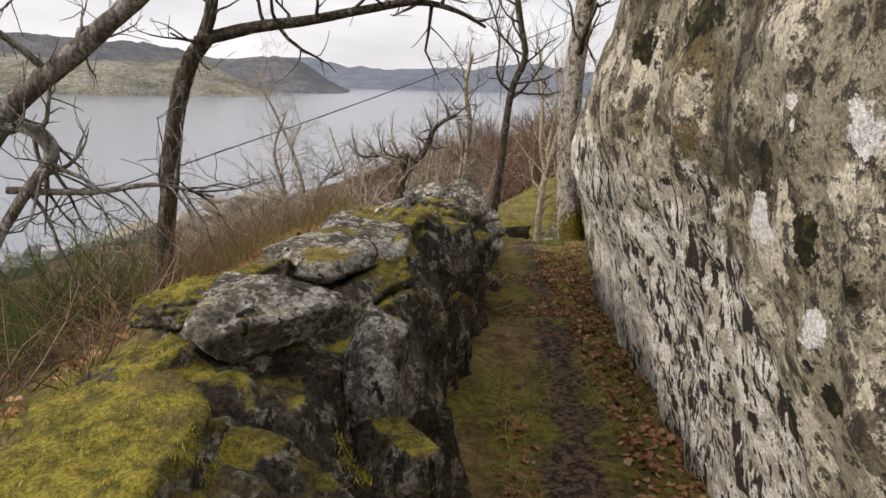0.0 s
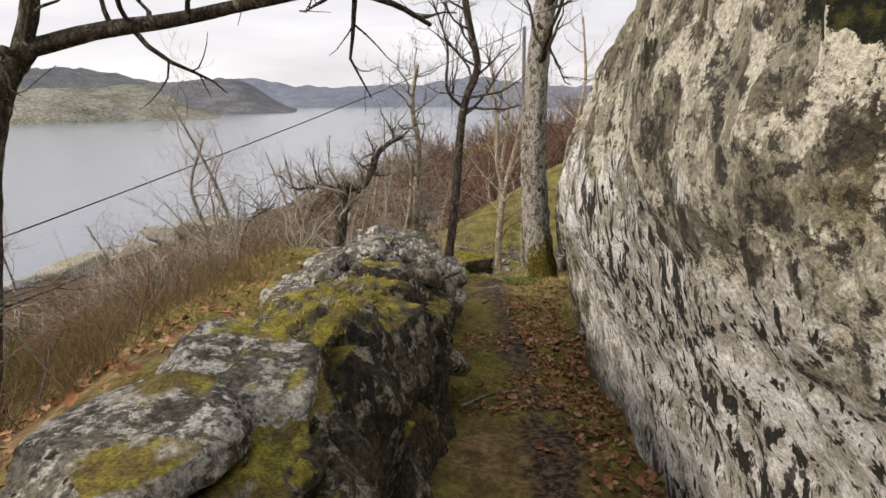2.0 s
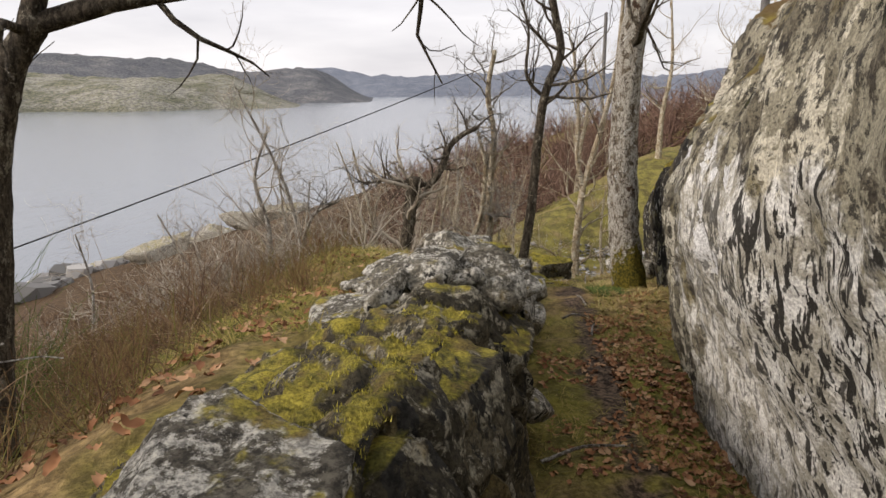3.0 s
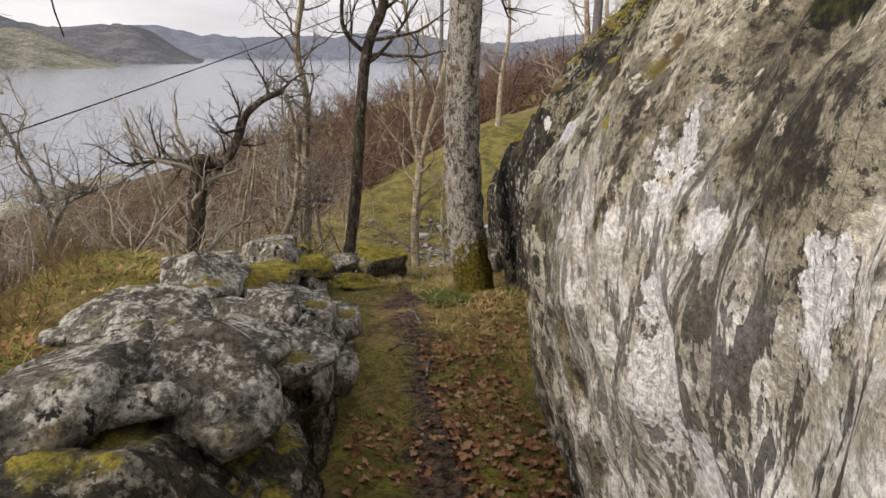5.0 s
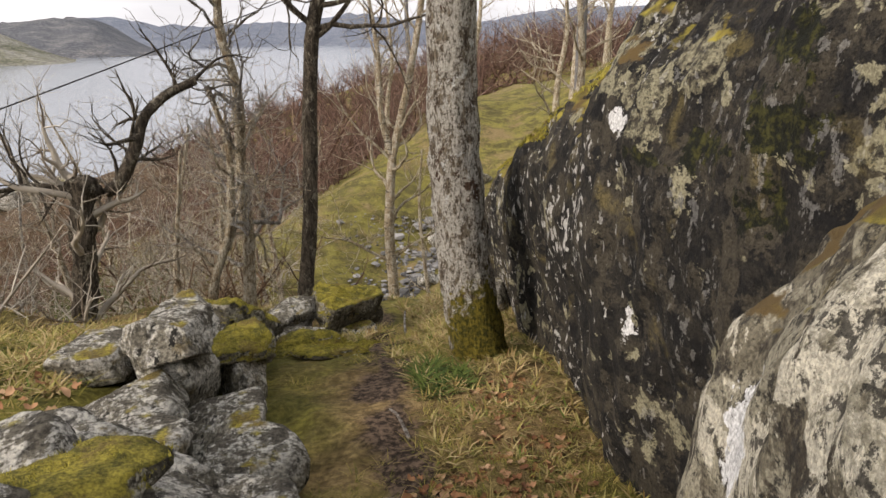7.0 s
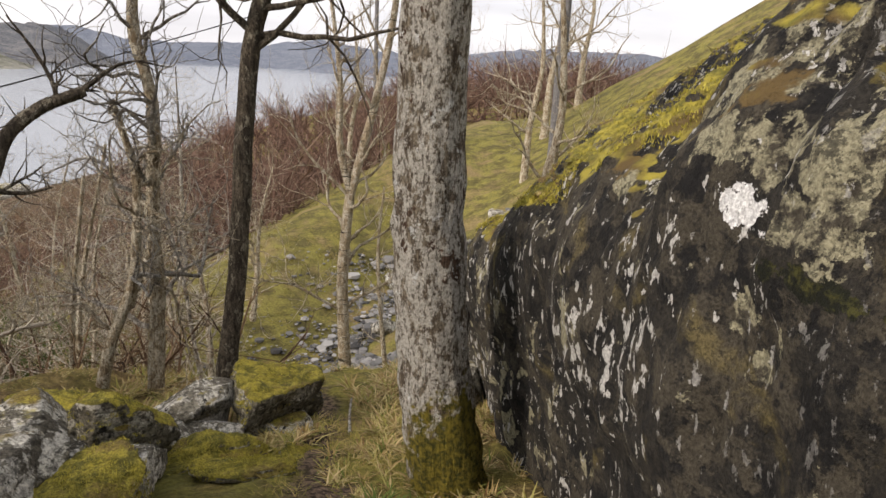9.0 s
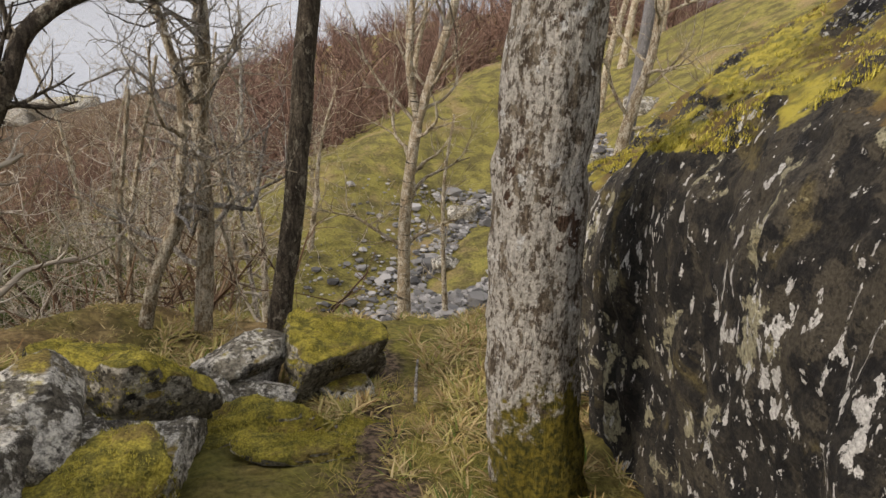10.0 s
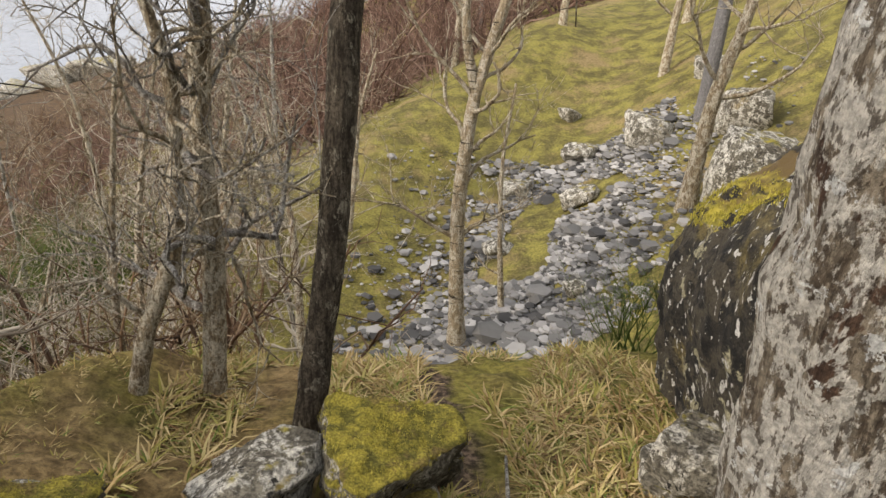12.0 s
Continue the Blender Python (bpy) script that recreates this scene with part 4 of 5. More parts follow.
# ---------------- trees ----------------
def grow(r, start, direction, length, radius, depth, out, up=0.25, wander=0.35, kids=5, sides=5, fade=0.25, short=False):
    """A crooked branch with its own side branches, as tubes appended to out."""
    n = (4 if depth else 3) if short else (8 if depth > 1 else 6 if depth else 5)
    d = np.array(direction, float)
    d /= np.linalg.norm(d)
    P = [np.array(start, float)]
    for _ in range(n - 1):
        d = d + r.normal(0, wander, 3) * 0.6 + [0, 0, up * 0.25]
        d /= np.linalg.norm(d)
        P.append(P[-1] + d * length / (n - 1))
    P = np.array(P)
    rad = np.linspace(radius, max(radius * fade, 0.0016), n)
    out.append(tube(P, rad, sides))
    if depth > 0:
        for _ in range(kids):
            t = r.uniform(0.25, 1.0)
            i = min(int(t * (n - 1)), n - 2)
            p = P[i] + (P[i + 1] - P[i]) * (t * (n - 1) - i if i < n - 1 else 1)
            base = P[i + 1] - P[i]
            base /= np.linalg.norm(base) + 1e-9
            nd = base * 0.6 + r.normal(0, 0.65, 3) + [0, 0, up]
            grow(r, p, nd, length * r.uniform(0.35, 0.65), max(rad[i] * 0.55, 0.0018), depth - 1, out, up, wander, max(3, kids - 1), max(3, sides - 1), fade, short)


def tree(name, spine, r0, r1, bark, label, seed, limbs, limb_len, sides=14, rough=0.12, low=0.35, kids=5, depth=2, twig_bark=None, extra=(), flare=0.35, up=0.3, wander=0.35, spread_dir=None):
    """A bare tree: a trunk along the spine, limbs with twigs."""
    r = np.random.default_rng(seed)
    base = new(name)
    base.location = spine[0]
    bpy.context.view_layer.update()
    tagged(base, label, "tree")
    P = curve_points(spine, 44)
    k = np.linspace(0, 1, 44)
    rad = r0 * (1 - k) + r1 * k + r0 * flare * np.exp(-k * 16)
    P[1:-1, :2] += 0.02 * r0 * r.normal(size=(42, 2))
    part("trunk", *tube(P, rad, sides, rough, seed), bark, base)
    tb = twig_bark or bark
    for pts, ra, rb in extra:
        Q = curve_points(pts, 26)
        out = [tube(Q, np.linspace(ra, rb, 26), 8, 0.1, seed)]
        for _ in range(14):
            i = r.integers(5, 25)
            d = (Q[min(i + 1, 25)] - Q[i - 1])
            grow(r, Q[i], d / np.linalg.norm(d) * 0.5 + r.normal(0, 0.6, 3) + [0, 0, up], limb_len * r.uniform(0.35, 0.7), ra * 0.32, depth - 1, out, up, wander, kids, 4)
        part("limb", *gather(out), bark, base)
    for q in range(limbs):
        t = low + (1 - low) * (q + r.uniform(0, 0.9)) / limbs
        i = min(int(t * 43), 43)
        a = r.uniform(0, 6.283)
        d = np.array([np.cos(a), np.sin(a), r.uniform(0.1, 0.9)])
        if spread_dir is not None:
            d = d + np.array(spread_dir) * 0.8
        out = []
        grow(r, P[i], d, limb_len * r.uniform(0.6, 1.15) * (1.1 - 0.35 * t), rad[i] * 0.42, depth, out, up, wander, kids, 5)
        part("limb", *gather(out), tb, base)
    return base


# gnarled trees on the bank by the ledge
tree("oak_tree", [(-1.95, 4.45, -0.1), (-1.90, 4.45, 0.2), (-1.82, 4.45, 0.75), (-1.74, 4.45, 1.23), (-1.63, 4.45, 1.55), (-1.5, 4.45, 1.72)], 0.062, 0.05, m_darkbark,
     "slender crooked dark tree leaning over the ledge", 1, 2, 0.8, 12, 0.1, 0.75, 4, 2, extra=[
         ([(-1.5, 4.45, 1.70), (-1.21, 4.45, 1.77), (-0.89, 4.48, 1.82), (-0.51, 4.5, 1.90), (-0.2, 4.6, 1.96), (0.05, 4.8, 1.93), (0.25, 5.1, 1.86)], 0.042, 0.012),
         ([(-1.55, 4.45, 1.66), (-1.47, 4.45, 1.95), (-1.5, 4.4, 2.4), (-1.35, 4.3, 3.0)], 0.045, 0.02)])
tree("oak_tree", [(-2.3, 2.7, 0.0), (-2.05, 2.65, 0.6), (-1.8, 2.6, 1.05), (-1.62, 2.6, 1.32), (-1.39, 2.6, 1.5), (-1.24, 2.6, 1.62), (-1.05, 2.6, 1.78), (-0.8, 2.55, 2.1)], 0.05, 0.03, m_greybark,
     "lichen-grey leaning tree on the bank", 2, 4, 0.7, 12, 0.12, 0.5, 5, 2, extra=[
         ([(-1.70, 2.6, 1.24), (-1.57, 2.6, 1.27), (-1.47, 2.6, 1.17), (-1.6, 2.6, 1.0), (-1.75, 2.58, 0.78)], 0.035, 0.02),
         ([(-1.66, 2.6, 1.02), (-1.35, 2.62, 1.02), (-1.1, 2.65, 1.05), (-0.9, 2.7, 1.0)], 0.016, 0.005)], up=0.05)

tree("oak_tree", [(1.66, 8.47, -0.75), (1.60, 8.48, -0.35), (1.53, 8.5, 0.1), (1.50, 8.5, 0.6), (1.48, 8.5, 1.1), (1.5, 8.5, 1.7), (1.58, 8.5, 2.5), (1.62, 8.45, 3.4)], 0.165, 0.10, m_bigbark,
     "stout tree with pale lichened bark and a mossy foot", 3, 6, 1.5, 64, 0.085, 0.74, 5, 2, m_darkbark, flare=0.22)
tree("oak_tree", [(0.64, 10.1, -0.95), (0.66, 10.1, -0.7), (0.75, 10.1, 0.0), (0.82, 10.1, 0.9), (0.90, 10.1, 1.45), (1.05, 10.1, 1.85), (0.95, 10.1, 2.4), (0.8, 10.1, 3.2)], 0.064, 0.04, m_darkbark,
     "slim dark-barked tree with a crooked top", 4, 12, 1.1, 14, 0.12, 0.5, 5, 2, extra=[([(0.88, 10.1, 1.34), (0.66, 10.0, 1.6), (0.66, 9.9, 2.1), (0.5, 9.9, 2.6)], 0.024, 0.01)])
tree("birch_tree", [(1.97, 13.9, -3.0), (1.93, 13.9, -2.4), (1.89, 13.9, -1.4), (1.95, 13.9, -0.5), (2.02, 13.9, -0.1), (2.25, 13.9, 0.8), (2.45, 13.9, 1.8), (2.5, 13.8, 3.0)], 0.085, 0.03, m_birch,
     "young birch with pale banded bark forking in two", 5, 16, 1.2, 14, 0.06, 0.25, 5, 2, m_brownbark, extra=[
         ([(1.97, 13.9, -0.25), (1.85, 13.9, 0.3), (1.84, 13.9, 1.1), (1.7, 13.9, 2.2)], 0.05, 0.02),
         ([(1.9, 13.9, -1.75), (1.6, 13.85, -1.55), (1.3, 13.8, -1.35), (0.95, 13.7, -1.25)], 0.024, 0.006)])
tree("tree", [(0.20, 10.4, -1.35), (0.20, 10.4, -1.0), (0.25, 10.4, -0.35), (0.26, 10.4, 0.3), (0.30, 10.4, 0.9), (0.22, 10.4, 1.4), (0.30, 10.4, 1.9)], 0.06, 0.025, m_brownbark,
     "small twisted tree with knotty branches", 6, 22, 0.85, 12, 0.15, 0.3, 5, 2, m_greybark, wander=0.6)
tree("tree", [(-0.15, 10.3, -1.35), (-0.13, 10.3, -1.05), (-0.02, 10.3, -0.54), (0.13, 10.3, -0.15), (0.18, 10.3, 0.22), (0.19, 10.3, 0.55), (0.1, 10.3, 0.95)], 0.046, 0.02, m_brownbark,
     "thin leaning tree with smooth brown bark", 7, 12, 0.8, 10, 0.1, 0.35, 5, 2, wander=0.55)
tree("pollard_tree", [(-0.84, 9.5, -1.1), (-0.80, 9.5, -0.7), (-0.70, 9.5, -0.14), (-0.64, 9.5, 0.3), (-0.62, 9.5, 0.47)], 0.066, 0.078, m_darkbark,
     "broken gnarled trunk with one crooked living limb", 8, 11, 0.7, 16, 0.3, 0.25, 5, 2, m_greytwig, extra=[
         ([(-0.64, 9.5, 0.42), (-0.45, 9.5, 0.40), (-0.30, 9.5, 0.62), (-0.22, 9.55, 0.82), (-0.08, 9.6, 0.95), (0.10, 9.65, 1.03)], 0.045, 0.028),
         ([(-0.66, 9.5, 0.40), (-0.9, 9.45, 0.46), (-1.2, 9.4, 0.42)], 0.03, 0.008)], flare=0.1)
tree("tree", [(-2.42, 9.6, -1.1), (-2.38, 9.6, -0.8), (-2.36, 9.6, -0.1), (-2.48, 9.6, 0.45), (-2.3, 9.6, 1.0)], 0.045, 0.012, m_greybark,
     "small pale grey dead tree on the heath slope", 9, 14, 0.9, 10, 0.1, 0.3, 5, 2, m_greytwig, extra=[([(-2.38, 9.6, -0.75), (-2.06, 9.6, -0.45), (-1.82, 9.6, 0.02), (-1.5, 9.6, 0.2)], 0.03, 0.01)])
tree("tree", [(-2.0, 9.7, -1.1), (-2.05, 9.7, -0.55), (-1.85, 9.7, 0.0), (-1.6, 9.7, 0.15)], 0.035, 0.012, m_greybark, "pale crooked dead sapling on the heath slope", 19, 5, 0.7, 9, 0.1, 0.4, 4, 2, m_greytwig)
tree("sapling", [(2.62, 14.5, -3.2), (2.55, 14.5, -2.6), (2.48, 14.5, -1.9), (2.44, 14.5, -1.1), (2.5, 14.5, -0.3)], 0.045, 0.012, m_brownbark, "thin bare sapling beside the birch", 10, 8, 0.6, 9, 0.1, 0.3, 4, 2)
for k, (x, y, hgt, rr) in enumerate([(4.9, 15.0, 4.2, 0.11), (7.2, 21.0, 4.5, 0.1), (9.0, 24, 5, 0.12), (6.2, 25, 5, 0.1), (11.5, 27, 5, 0.12), (3.6, 25.5, 4.6, 0.09)]):
    z = float(land(x, y))
    tree("tree", [(x, y, z - 0.2), (x + 0.05, y, z + hgt * 0.3), (x + 0.25, y, z + hgt * 0.6), (x + 0.1, y, z + hgt)], rr, 0.03, m_brownbark, "bare tree on the grassy crest", 60 + k, 10, 1.7, 10, 0.1, 0.3, 5, 2)
# bare trees of the middle distance
r = np.random.default_rng(12)
spots = [(-1.6, 11.6), (-2.4, 12.8), (-0.9, 12.4), (-3.2, 11.3), (-1.2, 14.6), (-3.4, 14.4), (-0.2, 15.6), (-4.6, 13.0), (-2.2, 16.6), (-5.6, 15.6), (0.5, 12.6), (-4.2, 17.8), (-0.6, 11.4), (-6.5, 12.5), (-3.0, 19.5), (-0.4, 19.2), (-1.1, 10.9), (-1.9, 10.6), (-0.45, 13.4), (0.3, 14.2), (0.8, 16.8), (-2.9, 12.2)]
for k, (x, y) in enumerate(spots):
    z, hgt = float(land(x, y)), r.uniform(2.4, 4.2)
    dx, dy = r.normal(0, 0.35, 2)
    tree("tree", [(x, y, z - 0.2), (x + dx * 0.4, y + dy * 0.3, z + hgt * 0.3), (x + dx * 0.7, y + dy, z + hgt * 0.65), (x + dx * 1.6, y + dy, z + hgt)], r.uniform(0.03, 0.06), 0.012,
         (m_brownbark, m_greybark)[k % 2], "crooked bare tree in the hollow", 80 + k, 14, 1.2, 8, 0.1, 0.2, 5, 2, (m_brownbark, m_greytwig, m_brownbark)[k % 3], up=0.2, wander=0.6)


# ---------------- thickets, heath and grass ----------------
def shrub(seed, stems, depth, kids, up=0.5, wander=0.35, thick=0.011, lean=0.5):
    """A bare bush about one unit high."""
    r = np.random.default_rng(seed)
    out = []
    for _ in range(stems):
        grow(r, r.normal(0, 0.07, 3) * [1, 1, 0], [r.normal(0, lean), r.normal(0, lean), 1.0], r.uniform(0.65, 1.05), thick, depth, out, up, wander, kids, 3, 0.3, True)
    return gather(out)


def field(name, templates, count, xr, yr, sizes, material, label, category, seed, accept=None, sink=0.05, tilt=0.0, patchy=None):
    r = np.random.default_rng(seed)
    x, y = r.uniform(*xr, count), r.uniform(*yr, count)
    ok = np.ones(count, bool)
    if accept is not None:
        ok &= accept(x, y)
    if patchy is not None:
        ok &= fbm(np.stack([x * patchy[0], y * patchy[0], x * 0], -1), 3, seed) > patchy[1]
    x, y = x[ok], y[ok]
    z = land(x, y)
    ok = z > WATER + 1.5
    x, y, z = x[ok], y[ok], z[ok]
    s = r.uniform(*sizes, len(x))
    V, F = scatter(templates, np.stack([x, y, z - sink * s], -1), r.uniform(0, 6.283, len(x)), s, r.integers(0, len(templates), len(x)), r.normal(0, tilt, len(x)) if tilt else None)
    return thing(name, V, F, material, label, category, kind="stuff")


bush = [shrub(700 + k, 5, 2, 4, 0.25, 0.55, 0.016, 0.7) for k in range(6)]
far_bush = [shrub(710 + k, 6, 1, 6, 0.2, 0.6, 0.02, 0.8) for k in range(5)]
far_wood = [shrub(730 + k, 6, 1, 8, 0.2, 0.6, 0.02, 0.7) for k in range(5)]
wood = [shrub(720 + k, 3, 2, 6, 0.2, 0.6, 0.017, 0.7) for k in range(6)]
field("thicket", far_bush, 420, (-26, -6), (12, 50), (0.6, 1.15), m_thicket, "dense brown leafless thicket on the slope above the lake", "bushes", 31, None, 0.05)
field("thicket", bush, 190, (-9.5, -2.3), (4.6, 17), (0.3, 0.62), m_thicket, "brown leafless bushes below the ledge", "bushes", 32, lambda x, y: x < -2.3 - 0.1 * (y - 5))
field("birch_wood", far_wood, 330, (-6, 24), (19, 55), (1.7, 3.3), m_redthicket, "reddish-brown leafless birch wood on the far slope", "woods", 33, lambda x, y: (y > 22.5 + 1.2 * np.clip(x, -6, 9)) & (x > -0.12 * y))
field("birch_wood", far_wood, 150, (-20, 40), (40, 90), (2.2, 3.8), m_redthicket, "leafless wood stretching down to the lake", "woods", 34, lambda x, y: x > -0.10 * y + 2)
field("birch_wood", wood, 170, (-7, 6), (18.5, 32), (1.1, 2.1), m_redthicket, "young reddish birches behind the hollow", "woods", 64, lambda x, y: y > 20.5 + 1.2 * np.clip(x, -4, 9))
field("grey_thicket", wood, 70, (-7, -0.4), (11.2, 19), (1.0, 1.9), m_greytwig, "tangled grey lichened twigs in the hollow", "bushes", 35)
field("grey_thicket", bush, 80, (-3.6, -1.0), (8.6, 12), (0.5, 1.0), m_greytwig, "tangled grey twigs behind the wall", "bushes", 36)
field("thicket", bush, 16, (-1.4, 0.6), (10.7, 12.2), (0.9, 1.5), m_thicket, "slender brown saplings behind the wall", "bushes", 38)
heath = [shrub(740 + k, 8, 1, 5, 0.4, 0.3, 0.009, 0.7) for k in range(5)]
field("heather", heath, 560, (-4.6, -0.75), (0.2, 10.5), (0.16, 0.46), m_heath, "dry brown heather and bilberry on the bank", "heather", 37, lambda x, y: (x < -0.95 - 0.03 * y) | (y < 1.2) & (x < -0.72), patchy=(0.8, -0.15))


low_heath = [shrub(750 + k, 7, 1, 4, 0.15, 0.5, 0.009, 1.1) for k in range(5)]
field("heather", low_heath, 430, (-9.0, -1.3), (2.5, 15), (0.35, 0.75), m_thicket, "low rusty brushwood covering the slope", "heather", 68, lambda x, y: x < -1.1 - 0.06 * y)
field("heather", heath, 150, (2.4, 6.0), (6.5, 13), (0.15, 0.35), m_heath, "rusty heather on the bank above the boulder", "heather", 39)


def shoots(seed, blades, height, width, lean):
    """A cushion of short pointed shoots, one triangle each."""
    r = np.random.default_rng(seed)
    out = []
    for _ in range(blades):
        a, h = r.uniform(0, 6.283), height * r.uniform(0.5, 1.1)
        o = r.normal(0, height * 0.5, 2)
        d = np.array([np.cos(a), np.sin(a)])
        q = o + d * h * lean * r.uniform(0.2, 1)
        out.append((np.array([[o[0] - d[1] * width, o[1] + d[0] * width, 0], [o[0] + d[1] * width, o[1] - d[0] * width, 0], [q[0], q[1], h]]), np.array([[0, 1, 2]])))
    return gather(out)


def tuft(seed, blades, height, width, lean, bend):
    """A tuft of narrow blades, each a bent strip folded along its middle."""
    r = np.random.default_rng(seed)
    out = []
    for _ in range(blades):
        a, l, h = r.uniform(0, 6.283), r.uniform(0.3, 1) * lean, height * r.uniform(0.55, 1.1)
        o = r.normal(0, height * 0.16, 2)
        d = np.array([np.cos(a), np.sin(a)])
        s = np.array([-d[1], d[0]])
        rows = []
        for k, t in enumerate((0, 0.55, 1.0)):
            c = o + d * h * (l * t + bend * t * t)
            z = h * (t - 0.45 * bend * t * t * t)
            w = width * (1 - 0.85 * t)
            rows += [[*(c - s * w), z], [*(c + s * w), z]]
        out.append((np.array(rows), np.array([[0, 1, 3, 2], [2, 3, 5, 4]])))
    return gather(out)


grass = [tuft(800 + k, 10, 0.085, 0.0026, 0.8, 0.9) for k in range(6)]
short = [shoots(810 + k, 14, 0.028, 0.0034, 0.9) for k in range(6)]
straw = [tuft(820 + k, 15, 0.085, 0.0075, 0.9, 0.7) for k in range(6)]
lane = lambda x, y: (x > 0.05 + 0.06 * y) & (x < 1.35 + 0.08 * y) & (np.abs(x - 0.42 - 0.075 * y) > 0.06)
field("grass", grass, 7000, (0.0, 2.2), (1.2, 9.6), (0.35, 0.95), m_grass, "short yellow-green winter grass along the path", "grass", 41, lane, 0.02, patchy=(1.6, -0.1))
field("moss_carpet", short, 17000, (0.1, 2.0), (1.0, 9.4), (0.5, 1.1), m_mossblade, "low moss carpeting the path's edges", "moss", 42, lane, 0.05, patchy=(1.3, 0.05))
field("grass", grass, 3400, (-7, 8), (12, 23), (0.7, 1.5), m_grass, "mossy green grass in the hollow", "grass", 43, lambda x, y: (np.abs(x - 2.4 - 0.42 * (y - 13)) > 1.0), 0.02, patchy=(0.5, -0.2))
field("withered_leaves", straw, 1900, (0.0, 2.3), (8.9, 11.4), (0.6, 1.25), m_straw, "withered straw-coloured leaf blades tipped with green", "plants", 44, lambda x, y: (np.abs(x - 1.3) > 0.13) & (np.hypot(x - 0.4, y - 9.2) > 0.45), 0.02, 0.0, (1.8, -0.35))
field("withered_leaves", straw, 380, (-1.5, 0.0), (8.9, 10.6), (0.35, 0.75), m_straw, "withered blades and moss behind the wall", "plants", 66)
field("moss_carpet", short, 4500, (-1.4, 0.6), (7.6, 10.4), (0.7, 1.4), m_mossblade, "bright moss between the wall stones", "moss", 67)
field("withered_leaves", straw, 170, (-1.0, -0.35), (7.8, 9.4), (0.7, 1.2), m_straw, "withered straw-coloured blades beside the wall", "plants", 45, None, 0.02)
field("grass", grass, 900, (-1.7, -0.35), (4.8, 9.0), (0.8, 1.7), m_grass, "pale rough grass beside the ledge", "grass", 46, None, 0.02)
field("dry_grass", straw, 240, (0.95, 1.75), (4.8, 8.9), (0.4, 0.85), m_straw, "dry straw grass at the boulder's foot", "grass", 47, lambda x, y: x > 0.75 + 0.1 * y, 0.02)
field("withered_leaves", straw, 240, (0.95, 1.95), (7.2, 9.0), (0.5, 1.0), m_straw, "straw-coloured blades round the tree's foot", "plants", 70, lambda x, y: np.abs(x - 1.02) > 0.1, 0.02)
field("green_plants", straw, 34, (1.18, 1.42), (7.85, 8.3), (0.8, 1.3), m_juniper, "fresh green leaf blades beside the trunk", "plants", 73, None, 0.02)
field("juniper", [shrub(760 + k, 9, 2, 4, 0.2, 0.3, 0.012, 0.9) for k in range(3)], 26, (-3.6, -2.0), (2.6, 5.2), (0.35, 0.6), m_juniper, "low green juniper on the bank", "juniper", 48, lambda x, y: x < -2.1)
field("juniper", [shrub(770 + k, 10, 2, 4, 0.4, 0.25, 0.012, 0.5) for k in range(2)], 9, (2.2, 2.9), (10.9, 12.2), (0.35, 0.6), m_juniper, "small green juniper beside the path", "juniper", 49)


field("juniper", [shrub(765 + k, 14, 2, 4, 0.15, 0.3, 0.012, 1.0) for k in range(2)], 9, (-3.6, -2.6), (4.3, 5.6), (0.6, 0.95), m_juniper, "spreading green juniper on the bank", "juniper", 69)
field("evergreen_bush", [shrub(780 + k, 14, 2, 5, 0.3, 0.35, 0.016, 0.8) for k in range(2)], 9, (-3.6, -1.4), (14.5, 17.5), (0.8, 1.3), m_juniper, "dark evergreen bushes in the hollow", "bushes", 65)


def on_rock(P, N, count, seed, lo, xr=None, yr=None, patch=1.4, cut=0.0):
    """Places on the upward parts of a rock face."""
    r = np.random.default_rng(seed)
    Q, M = P.reshape(-1, 3), N.reshape(-1, 3)
    ok = M[:, 2] > lo
    if yr:
        ok &= (Q[:, 1] > yr[0]) & (Q[:, 1] < yr[1])
    ok &= fbm(Q * patch, 3, seed) > cut
    m = np.nonzero(ok)[0]
    return Q[r.choice(m, min(count, len(m)), replace=False)]


def moss_on(name, W, sizes, seed, label, templates=None, material=None):
    r = np.random.default_rng(seed)
    t = templates or short
    V, F = scatter(t, W - [0, 0, 0.004], r.uniform(0, 6.283, len(W)), r.uniform(*sizes, len(W)), r.integers(0, len(t), len(W)))
    return thing(name, V, F, material or m_mossblade, label, "moss", kind="stuff")


mossy = []
for ob in [o for o in scene.objects if o.name.startswith(("mossy_stone", "stone", "wall_stone")) and o.data.materials[0] is m_mossrock]:
    Q = np.array([v.co[:] for v in ob.data.vertices]) + np.array(ob.location)
    up = np.array([v.normal[2] for v in ob.data.vertices])
    m = np.nonzero((up > 0.15) & (fbm(Q * 6, 3, 71) > -0.35))[0]
    mossy.append(Q[np.random.default_rng(len(mossy)).choice(m, min(520, len(m)), replace=False)])
moss_on("moss", np.concatenate(mossy), (0.2, 0.5), 72, "thick olive and yellow moss on the wall stones")
moss_on("moss", on_rock(LP, LN, 4500, 51, 0.6, yr=(-2, 4.3), cut=0.12), (0.25, 0.55), 51, "yellow-green moss cushions on the ledge")
moss_on("moss", on_rock(BP2, BN2, 9000, 52, 0.55, cut=-0.5), (0.3, 0.65), 52, "bright hanging moss on the dark boulder's top")
moss_on("moss", on_rock(LP, LN, 7000, 53, 0.6, yr=(0.3, 1.75), cut=-0.3), (0.35, 0.8), 53, "thick yellow moss on the near ledge")
moss_on("dry_grass", on_rock(BP2, BN2, 260, 54, 0.6, cut=0.2), (0.25, 0.5), 54, "dry reddish grass above the dark boulder", straw, m_straw)


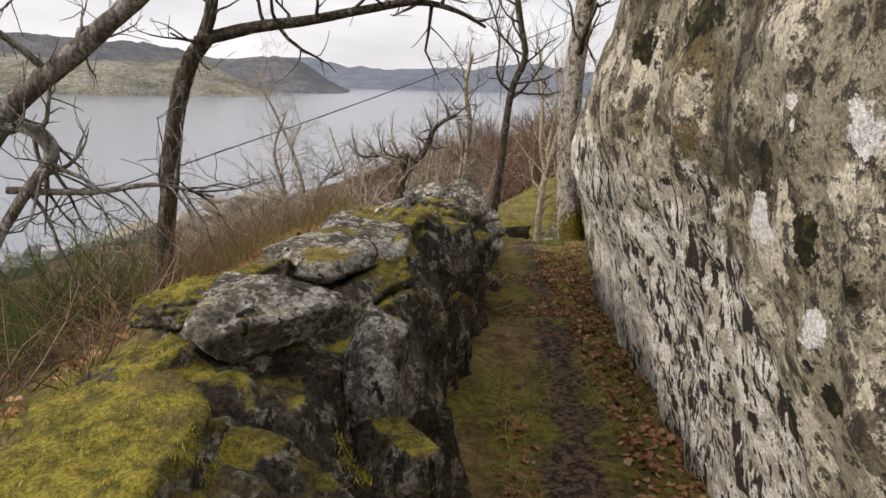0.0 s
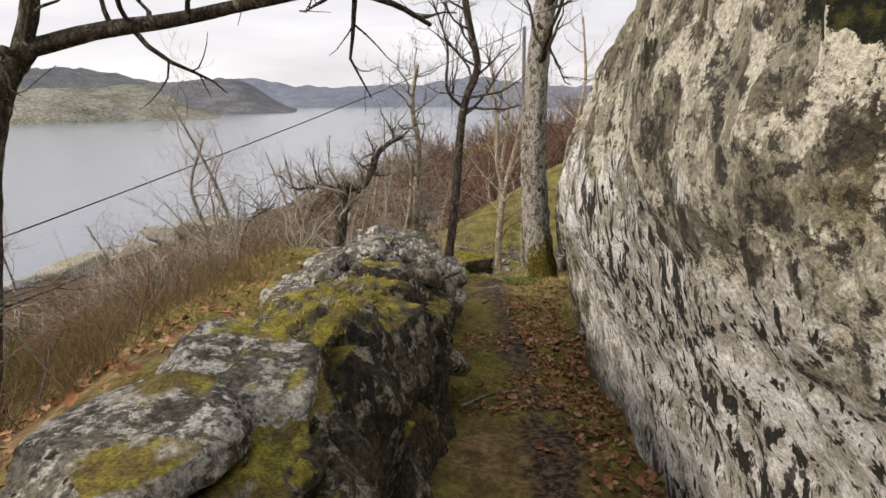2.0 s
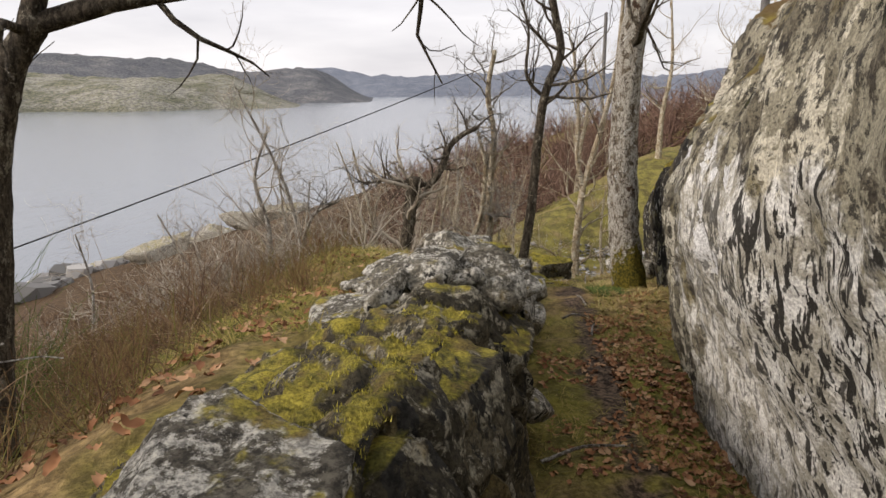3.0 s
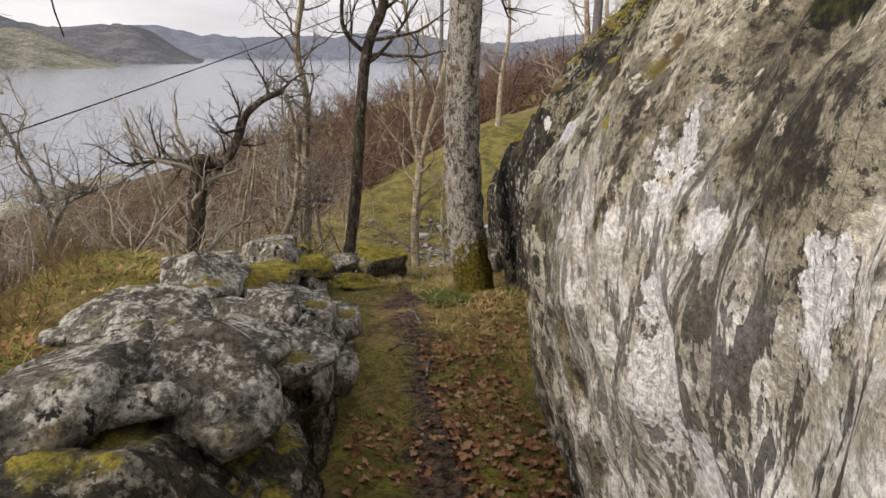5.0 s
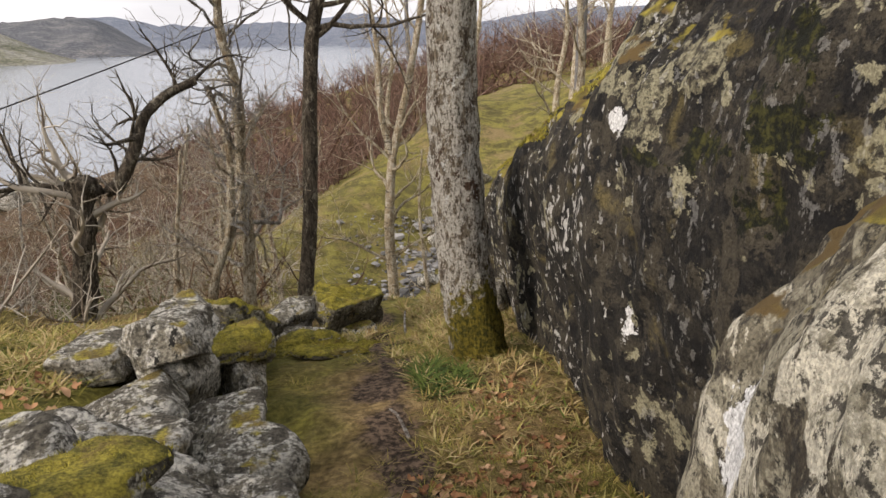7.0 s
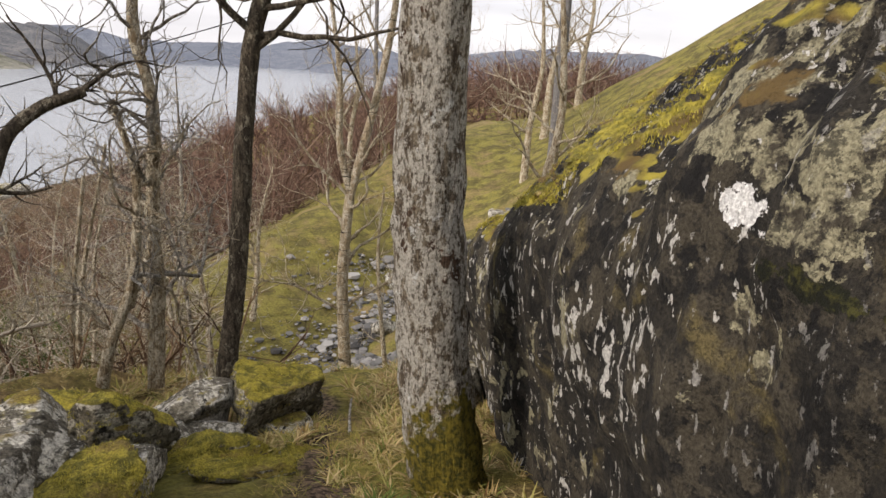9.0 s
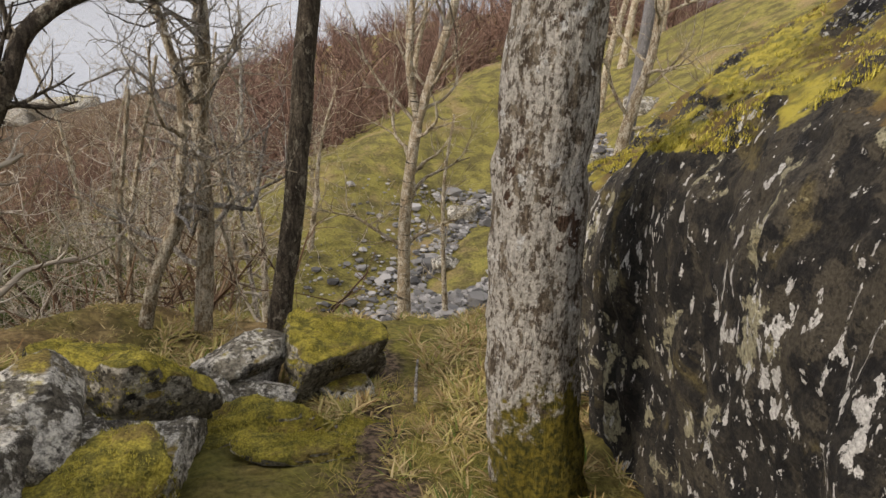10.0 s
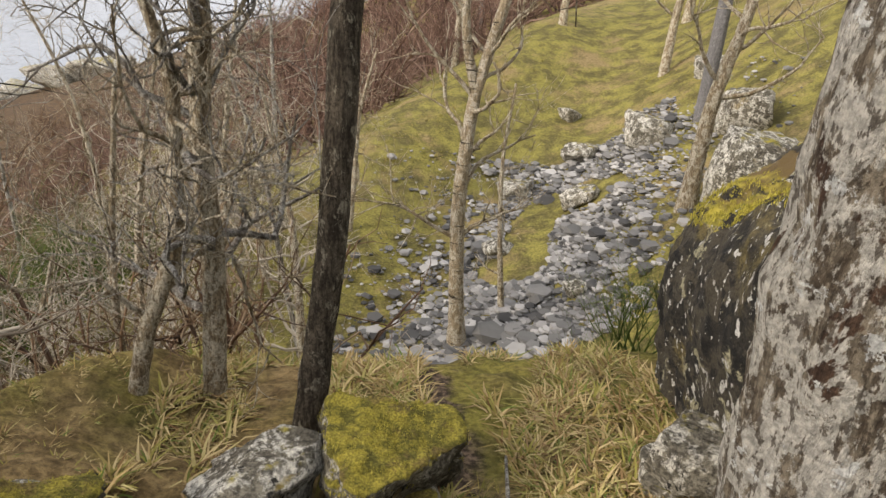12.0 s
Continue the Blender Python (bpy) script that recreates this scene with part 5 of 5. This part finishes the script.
def leaf_shapes(k):
    """A curled oak-like leaf a few centimetres long."""
    r = np.random.default_rng(900 + k)
    t = np.linspace(0, 1, 6)
    w = np.array([0.1, 0.5, 0.38, 0.6, 0.42, 0.08]) * 0.55
    z = 0.25 * r.uniform(-1, 1) * (t - 0.5) ** 2 * 4 + 0.1
    L = np.stack([t - 0.5, -w, z + r.uniform(0, 0.25, 6)], -1)
    M = np.stack([t - 0.5, w * 0, z], -1)
    R = np.stack([t - 0.5, w, z + r.uniform(0, 0.25, 6)], -1)
    V = np.concatenate([L, M, R])
    F = [[i, i + 1, i + 7, i + 6] for i in range(5)] + [[i + 6, i + 7, i + 13, i + 12] for i in range(5)]
    return V, np.array(F)


leaves = [leaf_shapes(k) for k in range(8)]
field("fallen_leaves", leaves, 6500, (0.1, 1.7), (1.2, 9.0), (0.022, 0.05), m_leaf, "brown fallen leaves scattered along the path", "leaves", 61, lambda x, y: (x > 0.12 + 0.06 * y) & (x < 1.15 + 0.07 * y), 0.0, 0.3, (1.2, -0.05))
field("fallen_leaves", leaves, 700, (-1.5, -0.3), (0.3, 8), (0.035, 0.07), m_leaf, "brown fallen leaves on the bank", "leaves", 62, lambda x, y: (y > 5) | (x < -0.7), -0.6, 0.3)
field("fallen_leaves", leaves, 3400, (0.6, 1.35), (1.5, 7.2), (0.028, 0.058), m_leaf, "brown fallen leaves at the boulder's foot", "leaves", 63, lambda x, y: (x > 0.72 + 0.03 * y) & (x < 1.12 + 0.05 * y), 0.0, 0.3)
for k, (x, y, l, a) in enumerate([(0.55, 4.6, 0.4, 20), (0.95, 6.7, 0.22, 75), (0.85, 7.0, 0.18, 10), (0.5, 3.4, 0.3, 60), (1.0, 7.6, 0.25, 100), (0.6, 9.75, 0.55, 35), (1.35, 9.5, 0.4, 80)]):
    ca, sa = np.cos(radians(a)), np.sin(radians(a))
    z = float(land(x, y)) + 0.03
    q = [(x - ca * l / 2, y - sa * l / 2, z), (x, y + 0.02, z + 0.025), (x + ca * l / 2, y + sa * l / 2, z + 0.005)]
    thing("fallen_stick", *tube(curve_points(q, 9), np.linspace(0.009, 0.005, 9), 6, 0.1, k), m_greybark, "dry broken stick lying on the path", "stick", "sticks on the path")

# ---------------- cable and pole ----------------
A, B = np.array([-17.0, 1.0, -4.5]), np.array([6.4, 36.9, 4.7])
t = np.linspace(0, 1, 60)[:, None]
P = A * (1 - t) + B * t - np.array([0, 0, 0.5]) * (4 * t * (1 - t)) + np.array([0, 0, 0.25])
thing("overhead_cable", *tube(P, np.full(60, 0.016), 6), m_wire, "thin black overhead cable crossing above the slope", "cable")
for x, y, h in ((6.4, 36.9, 0.4), (-17.0, 1.0, 0.4), (6.3, 17.6, 0.0)):
    z = float(land(x, y))
    topz = {6.4: 5.0, -17.0: -4.0, 6.3: 4.5}[x]
    thing("utility_pole", *tube(np.linspace((x, y, z - 0.5), (x, y, topz), 20), np.linspace(0.11, 0.085, 20), 12, 0.02, 3), m_pole, "grey weathered wooden utility pole", "pole")
